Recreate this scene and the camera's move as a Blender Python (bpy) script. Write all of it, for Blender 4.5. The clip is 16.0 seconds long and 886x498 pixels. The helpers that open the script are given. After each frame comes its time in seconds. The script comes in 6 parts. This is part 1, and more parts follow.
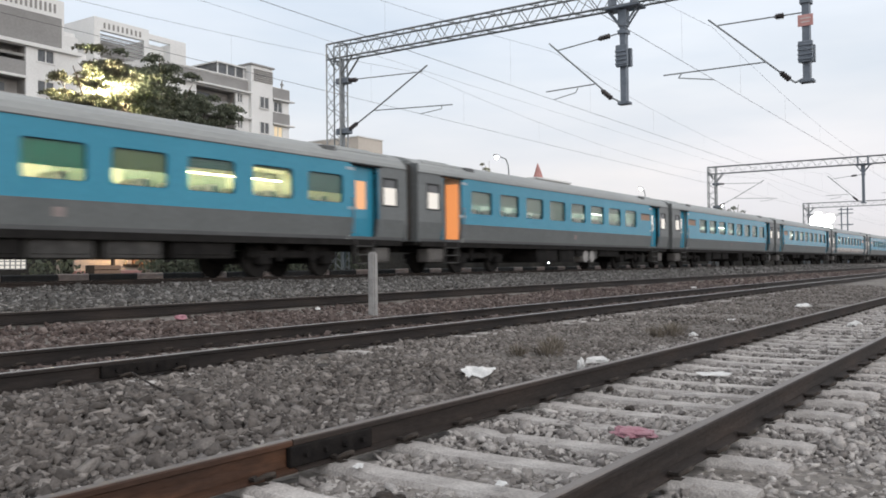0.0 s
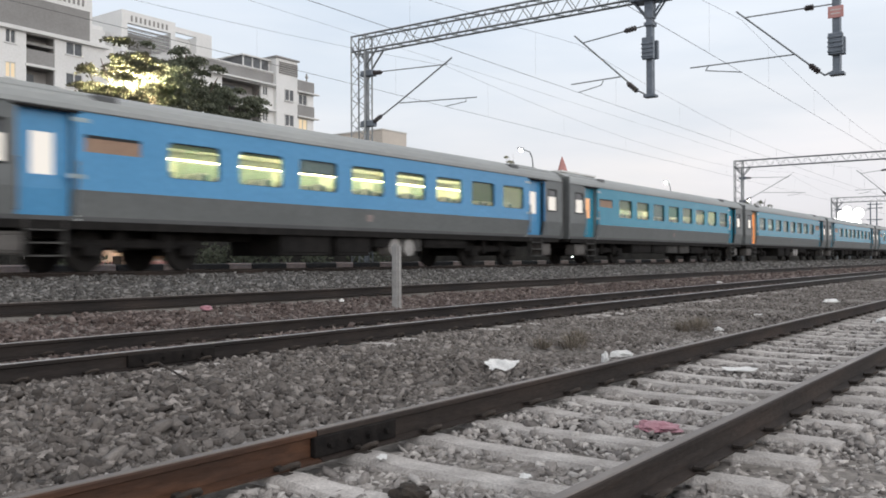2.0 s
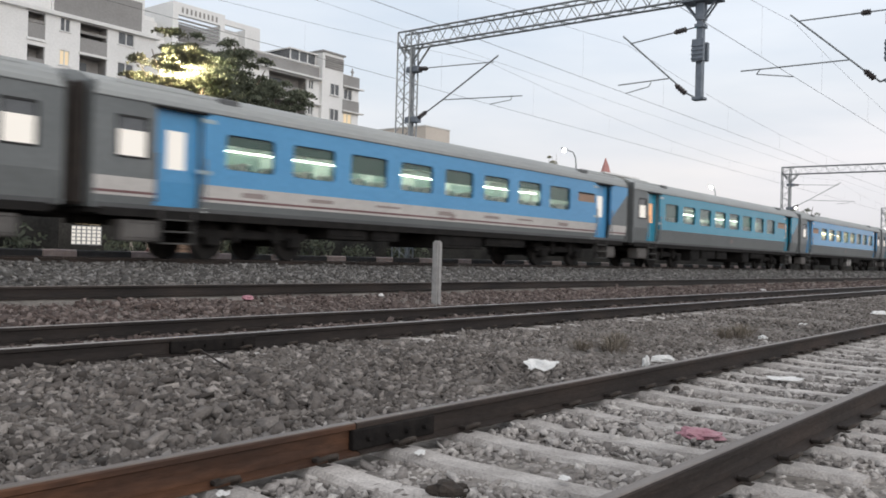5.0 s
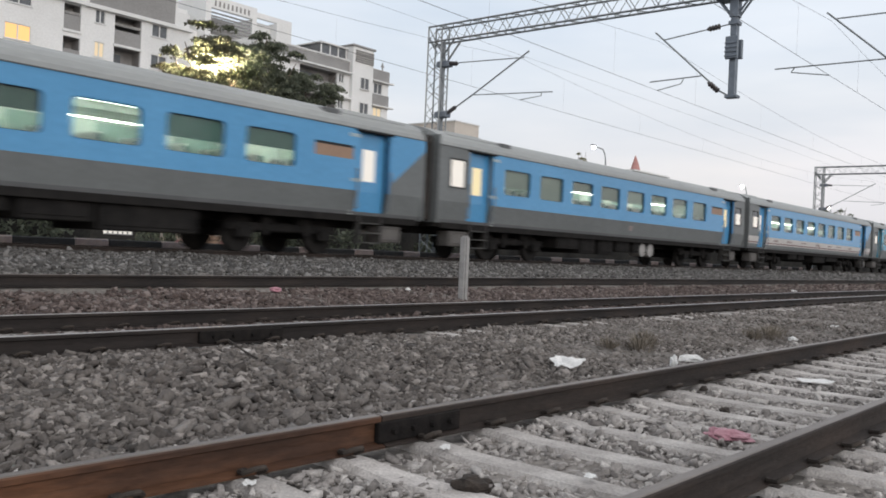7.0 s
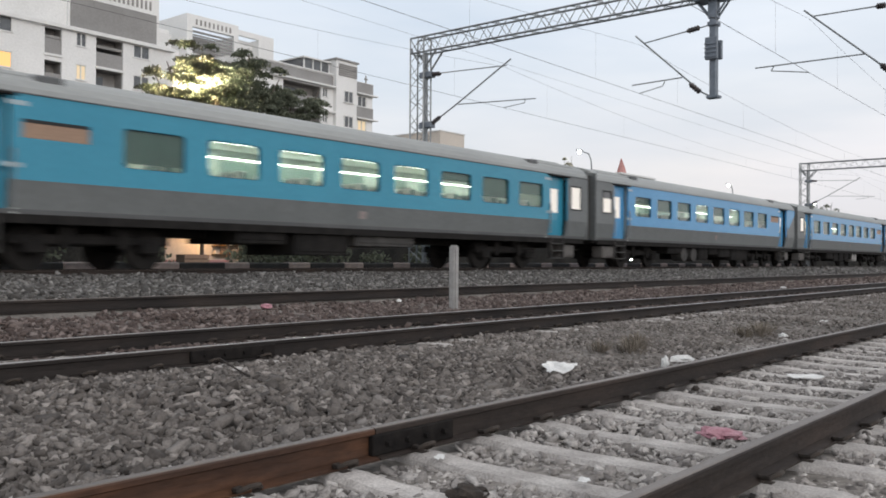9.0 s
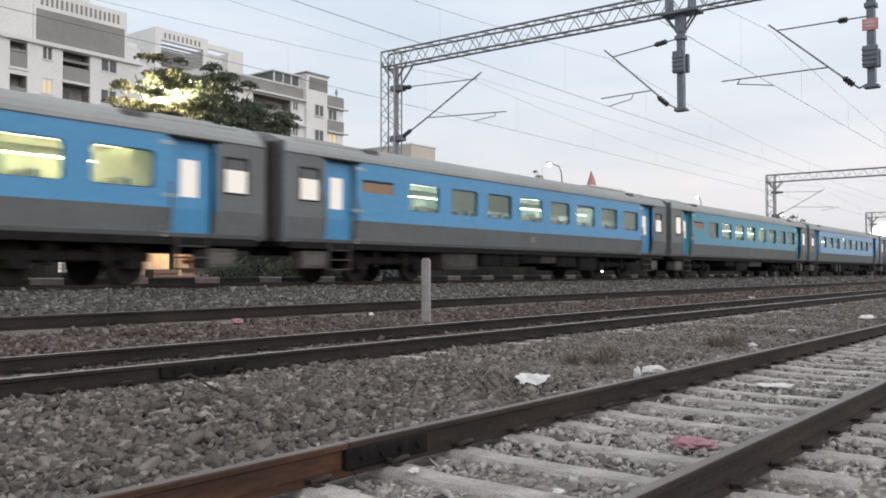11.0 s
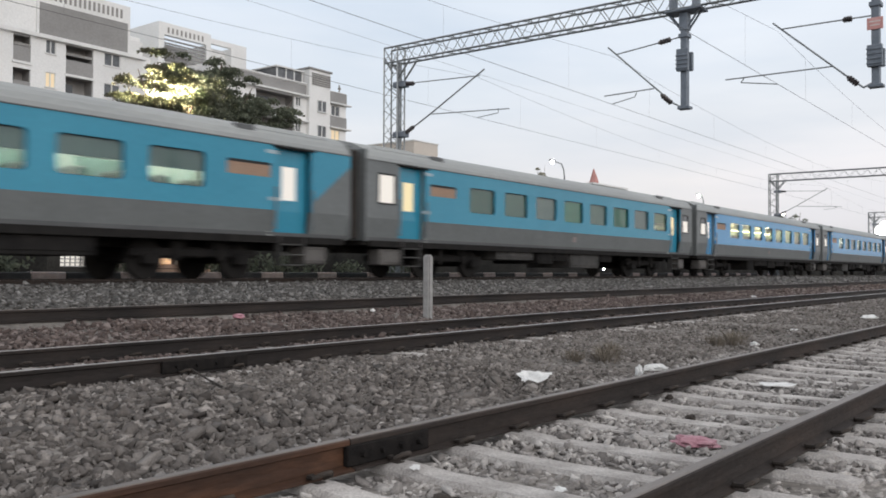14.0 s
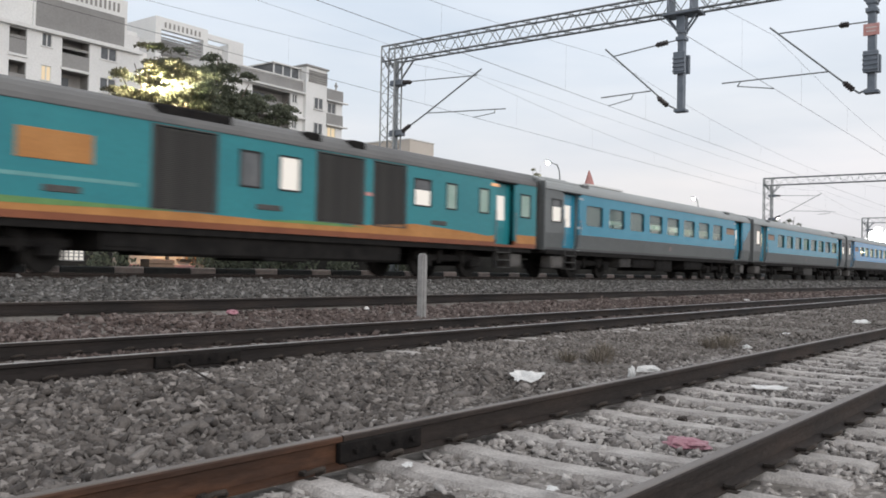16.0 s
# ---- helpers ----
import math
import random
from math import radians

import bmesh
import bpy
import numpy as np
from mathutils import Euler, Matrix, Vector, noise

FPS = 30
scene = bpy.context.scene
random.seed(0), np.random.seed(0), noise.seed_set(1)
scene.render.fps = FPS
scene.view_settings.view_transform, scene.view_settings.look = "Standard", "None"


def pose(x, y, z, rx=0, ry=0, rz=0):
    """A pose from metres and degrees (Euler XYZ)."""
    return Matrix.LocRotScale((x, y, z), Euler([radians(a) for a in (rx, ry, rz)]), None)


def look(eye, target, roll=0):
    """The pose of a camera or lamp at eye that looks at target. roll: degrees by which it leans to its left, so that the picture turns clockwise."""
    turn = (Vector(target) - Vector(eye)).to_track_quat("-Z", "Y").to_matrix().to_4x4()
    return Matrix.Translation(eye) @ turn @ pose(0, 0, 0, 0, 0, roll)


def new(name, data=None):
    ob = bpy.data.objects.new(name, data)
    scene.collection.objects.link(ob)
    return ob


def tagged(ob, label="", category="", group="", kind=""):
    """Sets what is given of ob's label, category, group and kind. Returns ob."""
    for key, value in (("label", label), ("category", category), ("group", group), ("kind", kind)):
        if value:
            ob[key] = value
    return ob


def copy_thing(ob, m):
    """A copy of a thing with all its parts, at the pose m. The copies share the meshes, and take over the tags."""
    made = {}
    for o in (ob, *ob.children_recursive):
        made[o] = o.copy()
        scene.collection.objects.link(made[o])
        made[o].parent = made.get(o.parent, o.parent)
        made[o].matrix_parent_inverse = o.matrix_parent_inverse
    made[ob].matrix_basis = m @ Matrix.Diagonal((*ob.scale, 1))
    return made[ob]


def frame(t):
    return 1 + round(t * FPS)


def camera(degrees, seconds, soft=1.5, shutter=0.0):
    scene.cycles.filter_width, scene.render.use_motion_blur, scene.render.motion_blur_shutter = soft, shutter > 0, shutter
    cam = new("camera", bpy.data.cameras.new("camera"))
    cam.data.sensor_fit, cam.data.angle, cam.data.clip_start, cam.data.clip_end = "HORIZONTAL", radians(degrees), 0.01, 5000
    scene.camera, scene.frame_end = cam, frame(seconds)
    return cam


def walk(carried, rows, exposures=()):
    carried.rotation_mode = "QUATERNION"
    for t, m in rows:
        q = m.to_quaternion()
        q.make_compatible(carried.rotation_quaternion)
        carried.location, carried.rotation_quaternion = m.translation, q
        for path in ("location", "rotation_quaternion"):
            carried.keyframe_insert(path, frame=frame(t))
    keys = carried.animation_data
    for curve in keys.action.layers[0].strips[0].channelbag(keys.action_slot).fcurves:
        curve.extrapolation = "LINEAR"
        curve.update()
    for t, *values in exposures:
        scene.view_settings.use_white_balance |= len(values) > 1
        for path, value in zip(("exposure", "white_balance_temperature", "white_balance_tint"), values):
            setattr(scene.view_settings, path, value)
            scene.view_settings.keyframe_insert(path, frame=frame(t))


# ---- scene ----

# x runs along the tracks (the way the train goes), y across them towards the train, z up from the nearest rail heads.
cam = camera(54.25, 16.0, soft=1.75, shutter=0.42)
TURN = -56.6
# t, x, y, z, turn, tilt, lean
PATH = [
    (0.0, -0.012, -0.040, 0.938, 0.43, 1.09, 0.61), (0.5, -0.013, -0.040, 0.938, 0.66, 0.87, 0.55), (1.0, -0.009, -0.039, 0.938, 1.01, 0.73, 0.65),
    (1.5, -0.010, -0.034, 0.936, 1.40, 0.70, 0.44), (2.0, -0.009, -0.028, 0.932, 1.97, 0.64, 0.26), (2.5, -0.009, -0.026, 0.932, 2.21, 0.57, 0.12),
    (3.0, -0.010, -0.021, 0.931, 2.68, 0.52, -0.04), (3.5, -0.008, -0.015, 0.929, 3.12, 0.51, -0.28), (4.0, -0.003, -0.003, 0.927, 3.51, 0.54, -0.88),
    (6.5, 0.003, 0.028, 0.918, 6.01, 0.18, -2.30), (7.0, 0.003, 0.027, 0.918, 6.35, 0.08, -2.55), (7.5, 0.005, 0.021, 0.918, 6.51, 0.04, -2.50),
    (8.0, 0.004, 0.012, 0.919, 6.41, 0.18, -2.20), (8.5, -0.004, 0.000, 0.922, 6.09, 0.39, -1.17), (9.0, -0.009, -0.008, 0.924, 5.71, 0.74, -0.36),
    (11.5, -0.012, -0.001, 0.920, 3.60, 1.71, -0.03), (12.0, -0.006, -0.002, 0.921, 3.49, 1.67, -0.12), (12.5, -0.002, 0.000, 0.920, 3.48, 1.56, -0.15),
    (13.0, -0.005, 0.005, 0.920, 3.59, 1.50, -0.16), (13.5, -0.004, 0.009, 0.920, 3.72, 1.44, -0.27), (14.0, -0.001, 0.014, 0.920, 3.95, 1.39, -0.33),
    (14.5, -0.003, 0.015, 0.918, 4.19, 1.40, -0.48), (15.0, -0.008, 0.013, 0.919, 4.08, 1.43, -0.70), (15.5, -0.013, 0.010, 0.918, 3.84, 1.41, -0.84),
    (16.0, -0.010, 0.014, 0.914, 3.56, 1.35, -1.15)]
walk(cam, [(t, pose(x, y, z, 90 + p, r, TURN + a)) for t, x, y, z, a, p, r in PATH], [(0, 0.08), (4, 0.08), (6.5, 0.03), (16, 0.03)])

# ---- sky and light: an overcast dusk ----
SUN_AZ, SUN_EL = 200.0, 14.0
world = bpy.data.worlds.new("dusk_sky")
scene.world = world
world.use_nodes = True
wn, wl = world.node_tree.nodes, world.node_tree.links
wn.clear()
sky = wn.new("ShaderNodeTexSky")
sky.sky_type, sky.sun_disc = "NISHITA", False
sky.sun_elevation, sky.sun_rotation = radians(SUN_EL), radians(SUN_AZ)
sky.air_density, sky.dust_density, sky.ozone_density = 1.0, 2.0, 1.5
geo_n = wn.new("ShaderNodeTexCoord")
sep = wn.new("ShaderNodeSeparateXYZ")
wl.new(geo_n.outputs["Generated"], sep.inputs[0])
veil = wn.new("ShaderNodeValToRGB")
veil.color_ramp.elements[0].position, veil.color_ramp.elements[0].color = 0.0, (7.4, 7.05, 7.2, 1)
veil.color_ramp.elements[1].position, veil.color_ramp.elements[1].color = 1.0, (8.2, 8.0, 7.85, 1)
for at, tint in ((0.10, (7.6, 7.45, 7.6)), (0.20, (7.15, 7.55, 8.1)), (0.34, (6.6, 7.4, 8.4)), (0.55, (7.5, 7.6, 7.9))):
    veil.color_ramp.elements.new(at).color = (*tint, 1)
wl.new(sep.outputs["Z"], veil.inputs["Fac"])
clouds = wn.new("ShaderNodeTexNoise")
clouds.inputs["Scale"].default_value, clouds.inputs["Detail"].default_value = 2.2, 5
cmap = wn.new("ShaderNodeMapping")
cmap.inputs["Scale"].default_value = (1, 1, 4)
wl.new(geo_n.outputs["Generated"], cmap.inputs["Vector"])
wl.new(cmap.outputs[0], clouds.inputs["Vector"])
cr = wn.new("ShaderNodeMapRange")
cr.inputs["From Min"].default_value, cr.inputs["From Max"].default_value = 0.3, 0.7
cr.inputs["To Min"].default_value, cr.inputs["To Max"].default_value = 0.80, 1.0
wl.new(clouds.outputs["Fac"], cr.inputs["Value"])
wmix = wn.new("ShaderNodeMix")
wmix.data_type = "RGBA"
wl.new(cr.outputs[0], wmix.inputs["Factor"])
wl.new(sky.outputs[0], wmix.inputs["A"])
haze = wn.new("ShaderNodeTexNoise")
haze.inputs["Scale"].default_value, haze.inputs["Detail"].default_value = 3.4, 6
hmap = wn.new("ShaderNodeMapping")
hmap.inputs["Scale"].default_value = (1, 1, 5.5)
hmap.inputs["Location"].default_value = (3.1, 1.7, 0.4)
wl.new(geo_n.outputs["Generated"], hmap.inputs["Vector"])
wl.new(hmap.outputs[0], haze.inputs["Vector"])
hr = wn.new("ShaderNodeValToRGB")
hr.color_ramp.elements[0].position, hr.color_ramp.elements[0].color = 0.36, (0.93, 0.945, 0.965, 1)
hr.color_ramp.elements[1].position, hr.color_ramp.elements[1].color = 0.66, (1.035, 1.02, 1.01, 1)
wl.new(haze.outputs["Fac"], hr.inputs["Fac"])
bank = wn.new("ShaderNodeVectorMath")
bank.operation = "MULTIPLY"
wl.new(veil.outputs[0], bank.inputs[0])
wl.new(hr.outputs[0], bank.inputs[1])
wl.new(bank.outputs[0], wmix.inputs["B"])
bg = wn.new("ShaderNodeBackground")
bg.inputs["Strength"].default_value = 0.118
wl.new(wmix.outputs["Result"], bg.inputs["Color"])
wout = wn.new("ShaderNodeOutputWorld")
wl.new(bg.outputs[0], wout.inputs[0])

sun_data = bpy.data.lights.new("sun", "SUN")
sun_data.energy, sun_data.angle, sun_data.color = 1.0, radians(40), (1.0, 0.96, 0.93)
sun = new("sun", sun_data)
sun.matrix_world = look((-15, -50, 15), (0, 0, 0))


# ---- materials ----
def mat(name, colors, rough=0.8, metal=0.0, scale=4.0, scale2=40.0, bump=0.15, spread=0.12, emit=None, strength=0.0,
        rand=0.0, stretch=(1, 1, 1), spec=0.4):
    """Two colours mixed by coarse noise, shaded by fine noise, with bump; rand varies the tone from object to object."""
    m = bpy.data.materials.new(name)
    m.use_nodes = True
    n, l = m.node_tree.nodes, m.node_tree.links
    b = n["Principled BSDF"]
    b.inputs["Roughness"].default_value, b.inputs["Metallic"].default_value = rough, metal
    b.inputs["Specular IOR Level"].default_value = spec
    tc, mp = n.new("ShaderNodeTexCoord"), n.new("ShaderNodeMapping")
    mp.inputs["Scale"].default_value = stretch
    l.new(tc.outputs["Object"], mp.inputs["Vector"])
    n1, n2 = n.new("ShaderNodeTexNoise"), n.new("ShaderNodeTexNoise")
    n1.inputs["Scale"].default_value, n2.inputs["Scale"].default_value = scale, scale2
    n1.inputs["Detail"].default_value, n2.inputs["Detail"].default_value = 5, 4
    l.new(mp.outputs[0], n1.inputs["Vector"])
    l.new(mp.outputs[0], n2.inputs["Vector"])
    ramp = n.new("ShaderNodeValToRGB")
    ramp.color_ramp.elements[0].position, ramp.color_ramp.elements[1].position = 0.32, 0.68
    ramp.color_ramp.elements[0].color = (*colors[0], 1)
    ramp.color_ramp.elements[1].color = (*colors[-1], 1)
    for i, c in enumerate(colors[1:-1]):
        ramp.color_ramp.elements.new(0.32 + 0.36 * (i + 1) / (len(colors) - 1)).color = (*c, 1)
    l.new(n1.outputs["Fac"], ramp.inputs["Fac"])
    mr = n.new("ShaderNodeMapRange")
    mr.inputs["From Min"].default_value, mr.inputs["From Max"].default_value = 0.3, 0.7
    mr.inputs["To Min"].default_value, mr.inputs["To Max"].default_value = 1 - spread, 1 + spread
    l.new(n2.outputs["Fac"], mr.inputs["Value"])
    mul = n.new("ShaderNodeVectorMath")
    mul.operation = "SCALE"
    l.new(ramp.outputs["Color"], mul.inputs[0])
    if rand:
        oi, rr, mm = n.new("ShaderNodeObjectInfo"), n.new("ShaderNodeMapRange"), n.new("ShaderNodeMath")
        rr.inputs["To Min"].default_value, rr.inputs["To Max"].default_value = 1 - rand, 1 + rand
        mm.operation = "MULTIPLY"
        l.new(oi.outputs["Random"], rr.inputs["Value"])
        l.new(rr.outputs[0], mm.inputs[0])
        l.new(mr.outputs[0], mm.inputs[1])
        l.new(mm.outputs[0], mul.inputs["Scale"])
    else:
        l.new(mr.outputs[0], mul.inputs["Scale"])
    l.new(mul.outputs[0], b.inputs["Base Color"])
    if bump:
        bp = n.new("ShaderNodeBump")
        bp.inputs["Strength"].default_value, bp.inputs["Distance"].default_value = bump, 0.02
        l.new(n2.outputs["Fac"], bp.inputs["Height"])
        l.new(bp.outputs[0], b.inputs["Normal"])
    if emit:
        b.inputs["Emission Color"].default_value = (*emit, 1)
        b.inputs["Emission Strength"].default_value = strength
    return m


def island_mat(name, ramp_colors, rough=0.9, bump=0.3, scale2=60.0):
    """For loose stuff: a tone for each piece, with grain."""
    m = mat(name, [(0.8, 0.8, 0.8), (1, 1, 1)], rough, 0, 3.0, scale2, bump, 0.2)
    n, l = m.node_tree.nodes, m.node_tree.links
    g, r = n.new("ShaderNodeNewGeometry"), n.new("ShaderNodeValToRGB")
    r.color_ramp.elements[0].color, r.color_ramp.elements[1].color = (*ramp_colors[0], 1), (*ramp_colors[-1], 1)
    for i, c in enumerate(ramp_colors[1:-1]):
        r.color_ramp.elements.new((i + 1) / (len(ramp_colors) - 1)).color = (*c, 1)
    l.new(g.outputs["Random Per Island"], r.inputs["Fac"])
    b = n["Principled BSDF"]
    src = b.inputs["Base Color"].links[0].from_socket
    mm = n.new("ShaderNodeVectorMath")
    mm.operation = "MULTIPLY"
    l.new(src, mm.inputs[0])
    l.new(r.outputs["Color"], mm.inputs[1])
    l.new(mm.outputs[0], b.inputs["Base Color"])
    return m


def glass_mat(name, tint, rough=0.04, gloss=0.6):
    """Clear glass that mirrors more the flatter it is seen."""
    m = bpy.data.materials.new(name)
    m.use_nodes = True
    n, l = m.node_tree.nodes, m.node_tree.links
    n.remove(n["Principled BSDF"])
    t, g, x, w, p, q = (n.new("ShaderNode" + k) for k in ("BsdfTransparent", "BsdfGlossy", "MixShader", "LayerWeight", "Math", "MapRange"))
    t.inputs["Color"].default_value = (*tint, 1)
    g.inputs["Roughness"].default_value = rough
    w.inputs["Blend"].default_value = 0.5
    p.operation, p.inputs[1].default_value = "POWER", 3.0
    q.inputs["To Min"].default_value, q.inputs["To Max"].default_value = 0.04, gloss
    l.new(w.outputs["Facing"], p.inputs[0])
    l.new(p.outputs[0], q.inputs["Value"])
    l.new(q.outputs[0], x.inputs[0])
    l.new(t.outputs[0], x.inputs[1])
    l.new(g.outputs[0], x.inputs[2])
    l.new(x.outputs[0], n["Material Output"].inputs["Surface"])
    return m


def glow_mat(name, color, strength):
    m = bpy.data.materials.new(name)
    m.use_nodes = True
    b = m.node_tree.nodes["Principled BSDF"]
    b.inputs["Base Color"].default_value = (*(0.3 * c for c in color), 1)
    b.inputs["Emission Color"].default_value = (*color, 1)
    b.inputs["Emission Strength"].default_value = strength
    return m


EARTH = mat("ballast_bed", [(0.12, 0.109, 0.099), (0.18, 0.165, 0.151), (0.235, 0.217, 0.20)], 0.95, 0, 0.6, 18, 0.6, 0.35)
STONE = island_mat("ballast_stone", [(0.066, 0.058, 0.053), (0.115, 0.102, 0.094), (0.150, 0.134, 0.123), (0.177, 0.159, 0.146), (0.215, 0.194, 0.179), (0.36, 0.33, 0.307)])
STONE_MID = island_mat("earthy_ballast_stone", [(0.105, 0.093, 0.085), (0.172, 0.154, 0.141), (0.212, 0.191, 0.176), (0.34, 0.312, 0.292)])
STONE_DUST = island_mat("dusty_ballast_stone", [(0.12, 0.109, 0.103), (0.27, 0.251, 0.238), (0.37, 0.345, 0.327), (0.43, 0.404, 0.384), (0.60, 0.57, 0.545)])
STONE_RED = island_mat("red_ballast_stone", [(0.06, 0.045, 0.041), (0.105, 0.079, 0.071), (0.135, 0.104, 0.095), (0.27, 0.225, 0.208)])
STONE_PALE = island_mat("fresh_ballast_stone", [(0.060, 0.056, 0.053), (0.105, 0.100, 0.094), (0.142, 0.135, 0.129), (0.30, 0.29, 0.28)])
CONCRETE = mat("sleeper_concrete", [(0.33, 0.308, 0.292), (0.44, 0.415, 0.398), (0.55, 0.525, 0.503)], 0.9, 0, 3.5, 70, 0.4, 0.25, rand=0.12)
POST = mat("post_concrete", [(0.27, 0.265, 0.26), (0.36, 0.355, 0.35)], 0.9, 0, 6, 60, 0.3, 0.12)
RAIL = mat("rail_steel", [(0.017, 0.013, 0.0115), (0.028, 0.021, 0.018), (0.044, 0.031, 0.025)], 0.75, 0.1, 2.5, 50, 0.25, 0.25, stretch=(0.25, 1, 1))
RUST = mat("rusty_rail", [(0.032, 0.019, 0.014), (0.068, 0.034, 0.021), (0.13, 0.060, 0.031)], 0.65, 0.2, 3, 40, 0.25, 0.25, stretch=(0.25, 1, 1))
HEADM = mat("worn_rail_head", [(0.14, 0.115, 0.10), (0.22, 0.19, 0.17)], 0.42, 0.5, 3, 60, 0.1, 0.12, stretch=(0.2, 1, 1))
TRACKR = mat("dark_oiled_rail", [(0.010, 0.008, 0.0075), (0.019, 0.0145, 0.013), (0.034, 0.025, 0.021)], 0.7, 0.1, 2.5, 50, 0.25, 0.25, stretch=(0.25, 1, 1))
FISH = mat("black_fishplate_iron", [(0.009, 0.008, 0.008), (0.019, 0.0165, 0.0155)], 0.85, 0.0, 14, 70, 0.25, 0.2, spec=0.15)
POLISH = mat("polished_rail_top", [(0.34, 0.32, 0.31), (0.48, 0.46, 0.45)], 0.3, 0.6, 2, 60, 0.05, 0.12, stretch=(0.1, 1, 1))
CLIP = mat("clip_iron", [(0.03, 0.025, 0.022), (0.06, 0.048, 0.04)], 0.8, 0.2, 20, 90, 0.2, 0.2)
GALV = mat("galvanised_steel", [(0.20, 0.215, 0.225), (0.29, 0.305, 0.315)], 0.5, 0.55, 3, 30, 0.1, 0.1)
PLATE = mat("grey_plate", [(0.14, 0.165, 0.195), (0.19, 0.215, 0.25)], 0.5, 0.2, 5, 40, 0.1, 0.1)
INSUL = mat("brown_insulator", [(0.035, 0.03, 0.032), (0.055, 0.045, 0.045)], 0.35, 0, 8, 40, 0.0, 0.1)
WIRE = mat("copper_wire", [(0.09, 0.09, 0.095), (0.12, 0.12, 0.125)], 0.5, 0.5, 3, 30, 0, 0.1)
REDP = mat("red_sign_paint", [(0.55, 0.27, 0.25), (0.63, 0.35, 0.33)], 0.6, 0, 4, 40, 0.05, 0.1)
SPIRE = mat("dull_red_tiles", [(0.40, 0.19, 0.175), (0.47, 0.25, 0.23)], 0.8, 0, 2, 20, 0.1, 0.1)
WHITEP = mat("white_sign_paint", [(0.6, 0.55, 0.53), (0.7, 0.66, 0.64)], 0.7, 0, 5, 40, 0.05, 0.1)
BLUE = mat("sky_blue_coach_paint", [(0.082, 0.283, 0.52), (0.098, 0.315, 0.565)], 0.22, 0, 0.5, 8, 0.02, 0.06, spec=0.5)
CYAN = mat("teal_blue_coach_paint", [(0.034, 0.24, 0.36), (0.044, 0.27, 0.395)], 0.22, 0, 0.5, 8, 0.02, 0.05, spec=0.5)
TEAL = mat("sea_green_coach_paint", [(0.018, 0.205, 0.24), (0.028, 0.255, 0.285)], 0.3, 0, 0.5, 8, 0.02, 0.07, spec=0.5)
GREYP = mat("grey_coach_paint", [(0.130, 0.141, 0.143), (0.163, 0.175, 0.177)], 0.4, 0, 0.6, 9, 0.02, 0.1, spec=0.5)
PALEP = mat("pale_band_paint", [(0.50, 0.48, 0.46), (0.60, 0.58, 0.56)], 0.45, 0, 0.6, 9, 0.02, 0.08)
EMBLEM = mat("faded_red_emblem", [(0.27, 0.23, 0.22), (0.34, 0.28, 0.27)], 0.6, 0, 5, 30, 0, 0.1)
SKIRT = mat("dark_skirt_paint", [(0.085, 0.089, 0.092), (0.115, 0.119, 0.122)], 0.5, 0, 1, 12, 0.02, 0.1)
TANKP = mat("pale_tank_paint", [(0.26, 0.25, 0.24), (0.36, 0.35, 0.34)], 0.6, 0, 3, 20, 0.05, 0.1)
ROOFP = mat("weathered_roof", [(0.285, 0.30, 0.30), (0.34, 0.355, 0.35)], 0.55, 0.0, 0.5, 9, 0.05, 0.07, stretch=(0.5, 1, 1))
ROOFD = mat("dark_power_car_roof", [(0.125, 0.125, 0.125), (0.17, 0.17, 0.168)], 0.6, 0.0, 0.6, 10, 0.05, 0.1)
UNDER = mat("grimy_underframe", [(0.011, 0.0105, 0.0105), (0.023, 0.0215, 0.0205)], 0.9, 0.0, 3, 30, 0.2, 0.25, spec=0.15)
BOXG = mat("dusty_grey_box", [(0.035, 0.034, 0.033), (0.075, 0.072, 0.069)], 0.85, 0, 3, 30, 0.1, 0.15)
BOXE = mat("pale_dusty_box", [(0.085, 0.08, 0.077), (0.14, 0.132, 0.126)], 0.85, 0, 3, 30, 0.1, 0.18)
STEPM = mat("worn_step_steel", [(0.035, 0.034, 0.033), (0.08, 0.077, 0.073)], 0.6, 0.2, 6, 50, 0.1, 0.2)
RUBBER = mat("gangway_rubber", [(0.022, 0.018, 0.016), (0.04, 0.032, 0.028)], 0.8, 0, 4, 40, 0.1, 0.2)
SALOON = mat("saloon_lining", [(0.56, 0.61, 0.57), (0.66, 0.70, 0.655)], 0.6, 0, 1.5, 20, 0, 0.08)
SEAT = mat("seat_fabric", [(0.10, 0.20, 0.21), (0.16, 0.27, 0.27)], 0.9, 0, 3, 60, 0.1, 0.1)
BLIND = mat("window_blind", [(0.17, 0.22, 0.21), (0.25, 0.30, 0.28)], 0.8, 0, 3, 30, 0.05, 0.1, rand=0.25)
BLIND_G = mat("green_window_blind", [(0.05, 0.115, 0.11), (0.08, 0.16, 0.15)], 0.8, 0, 3, 30, 0.05, 0.1, rand=0.25)
BLIND_E = mat("emerald_window_blind", [(0.015, 0.16, 0.105), (0.03, 0.23, 0.155)], 0.8, 0, 3, 30, 0.05, 0.1, rand=0.25)
BLIND_O = mat("olive_window_blind", [(0.10, 0.145, 0.07), (0.15, 0.20, 0.10)], 0.8, 0, 3, 30, 0.05, 0.1, rand=0.2)
BLIND_S = mat("slate_window_blind", [(0.10, 0.15, 0.17), (0.15, 0.205, 0.22)], 0.8, 0, 3, 30, 0.05, 0.12, rand=0.2)
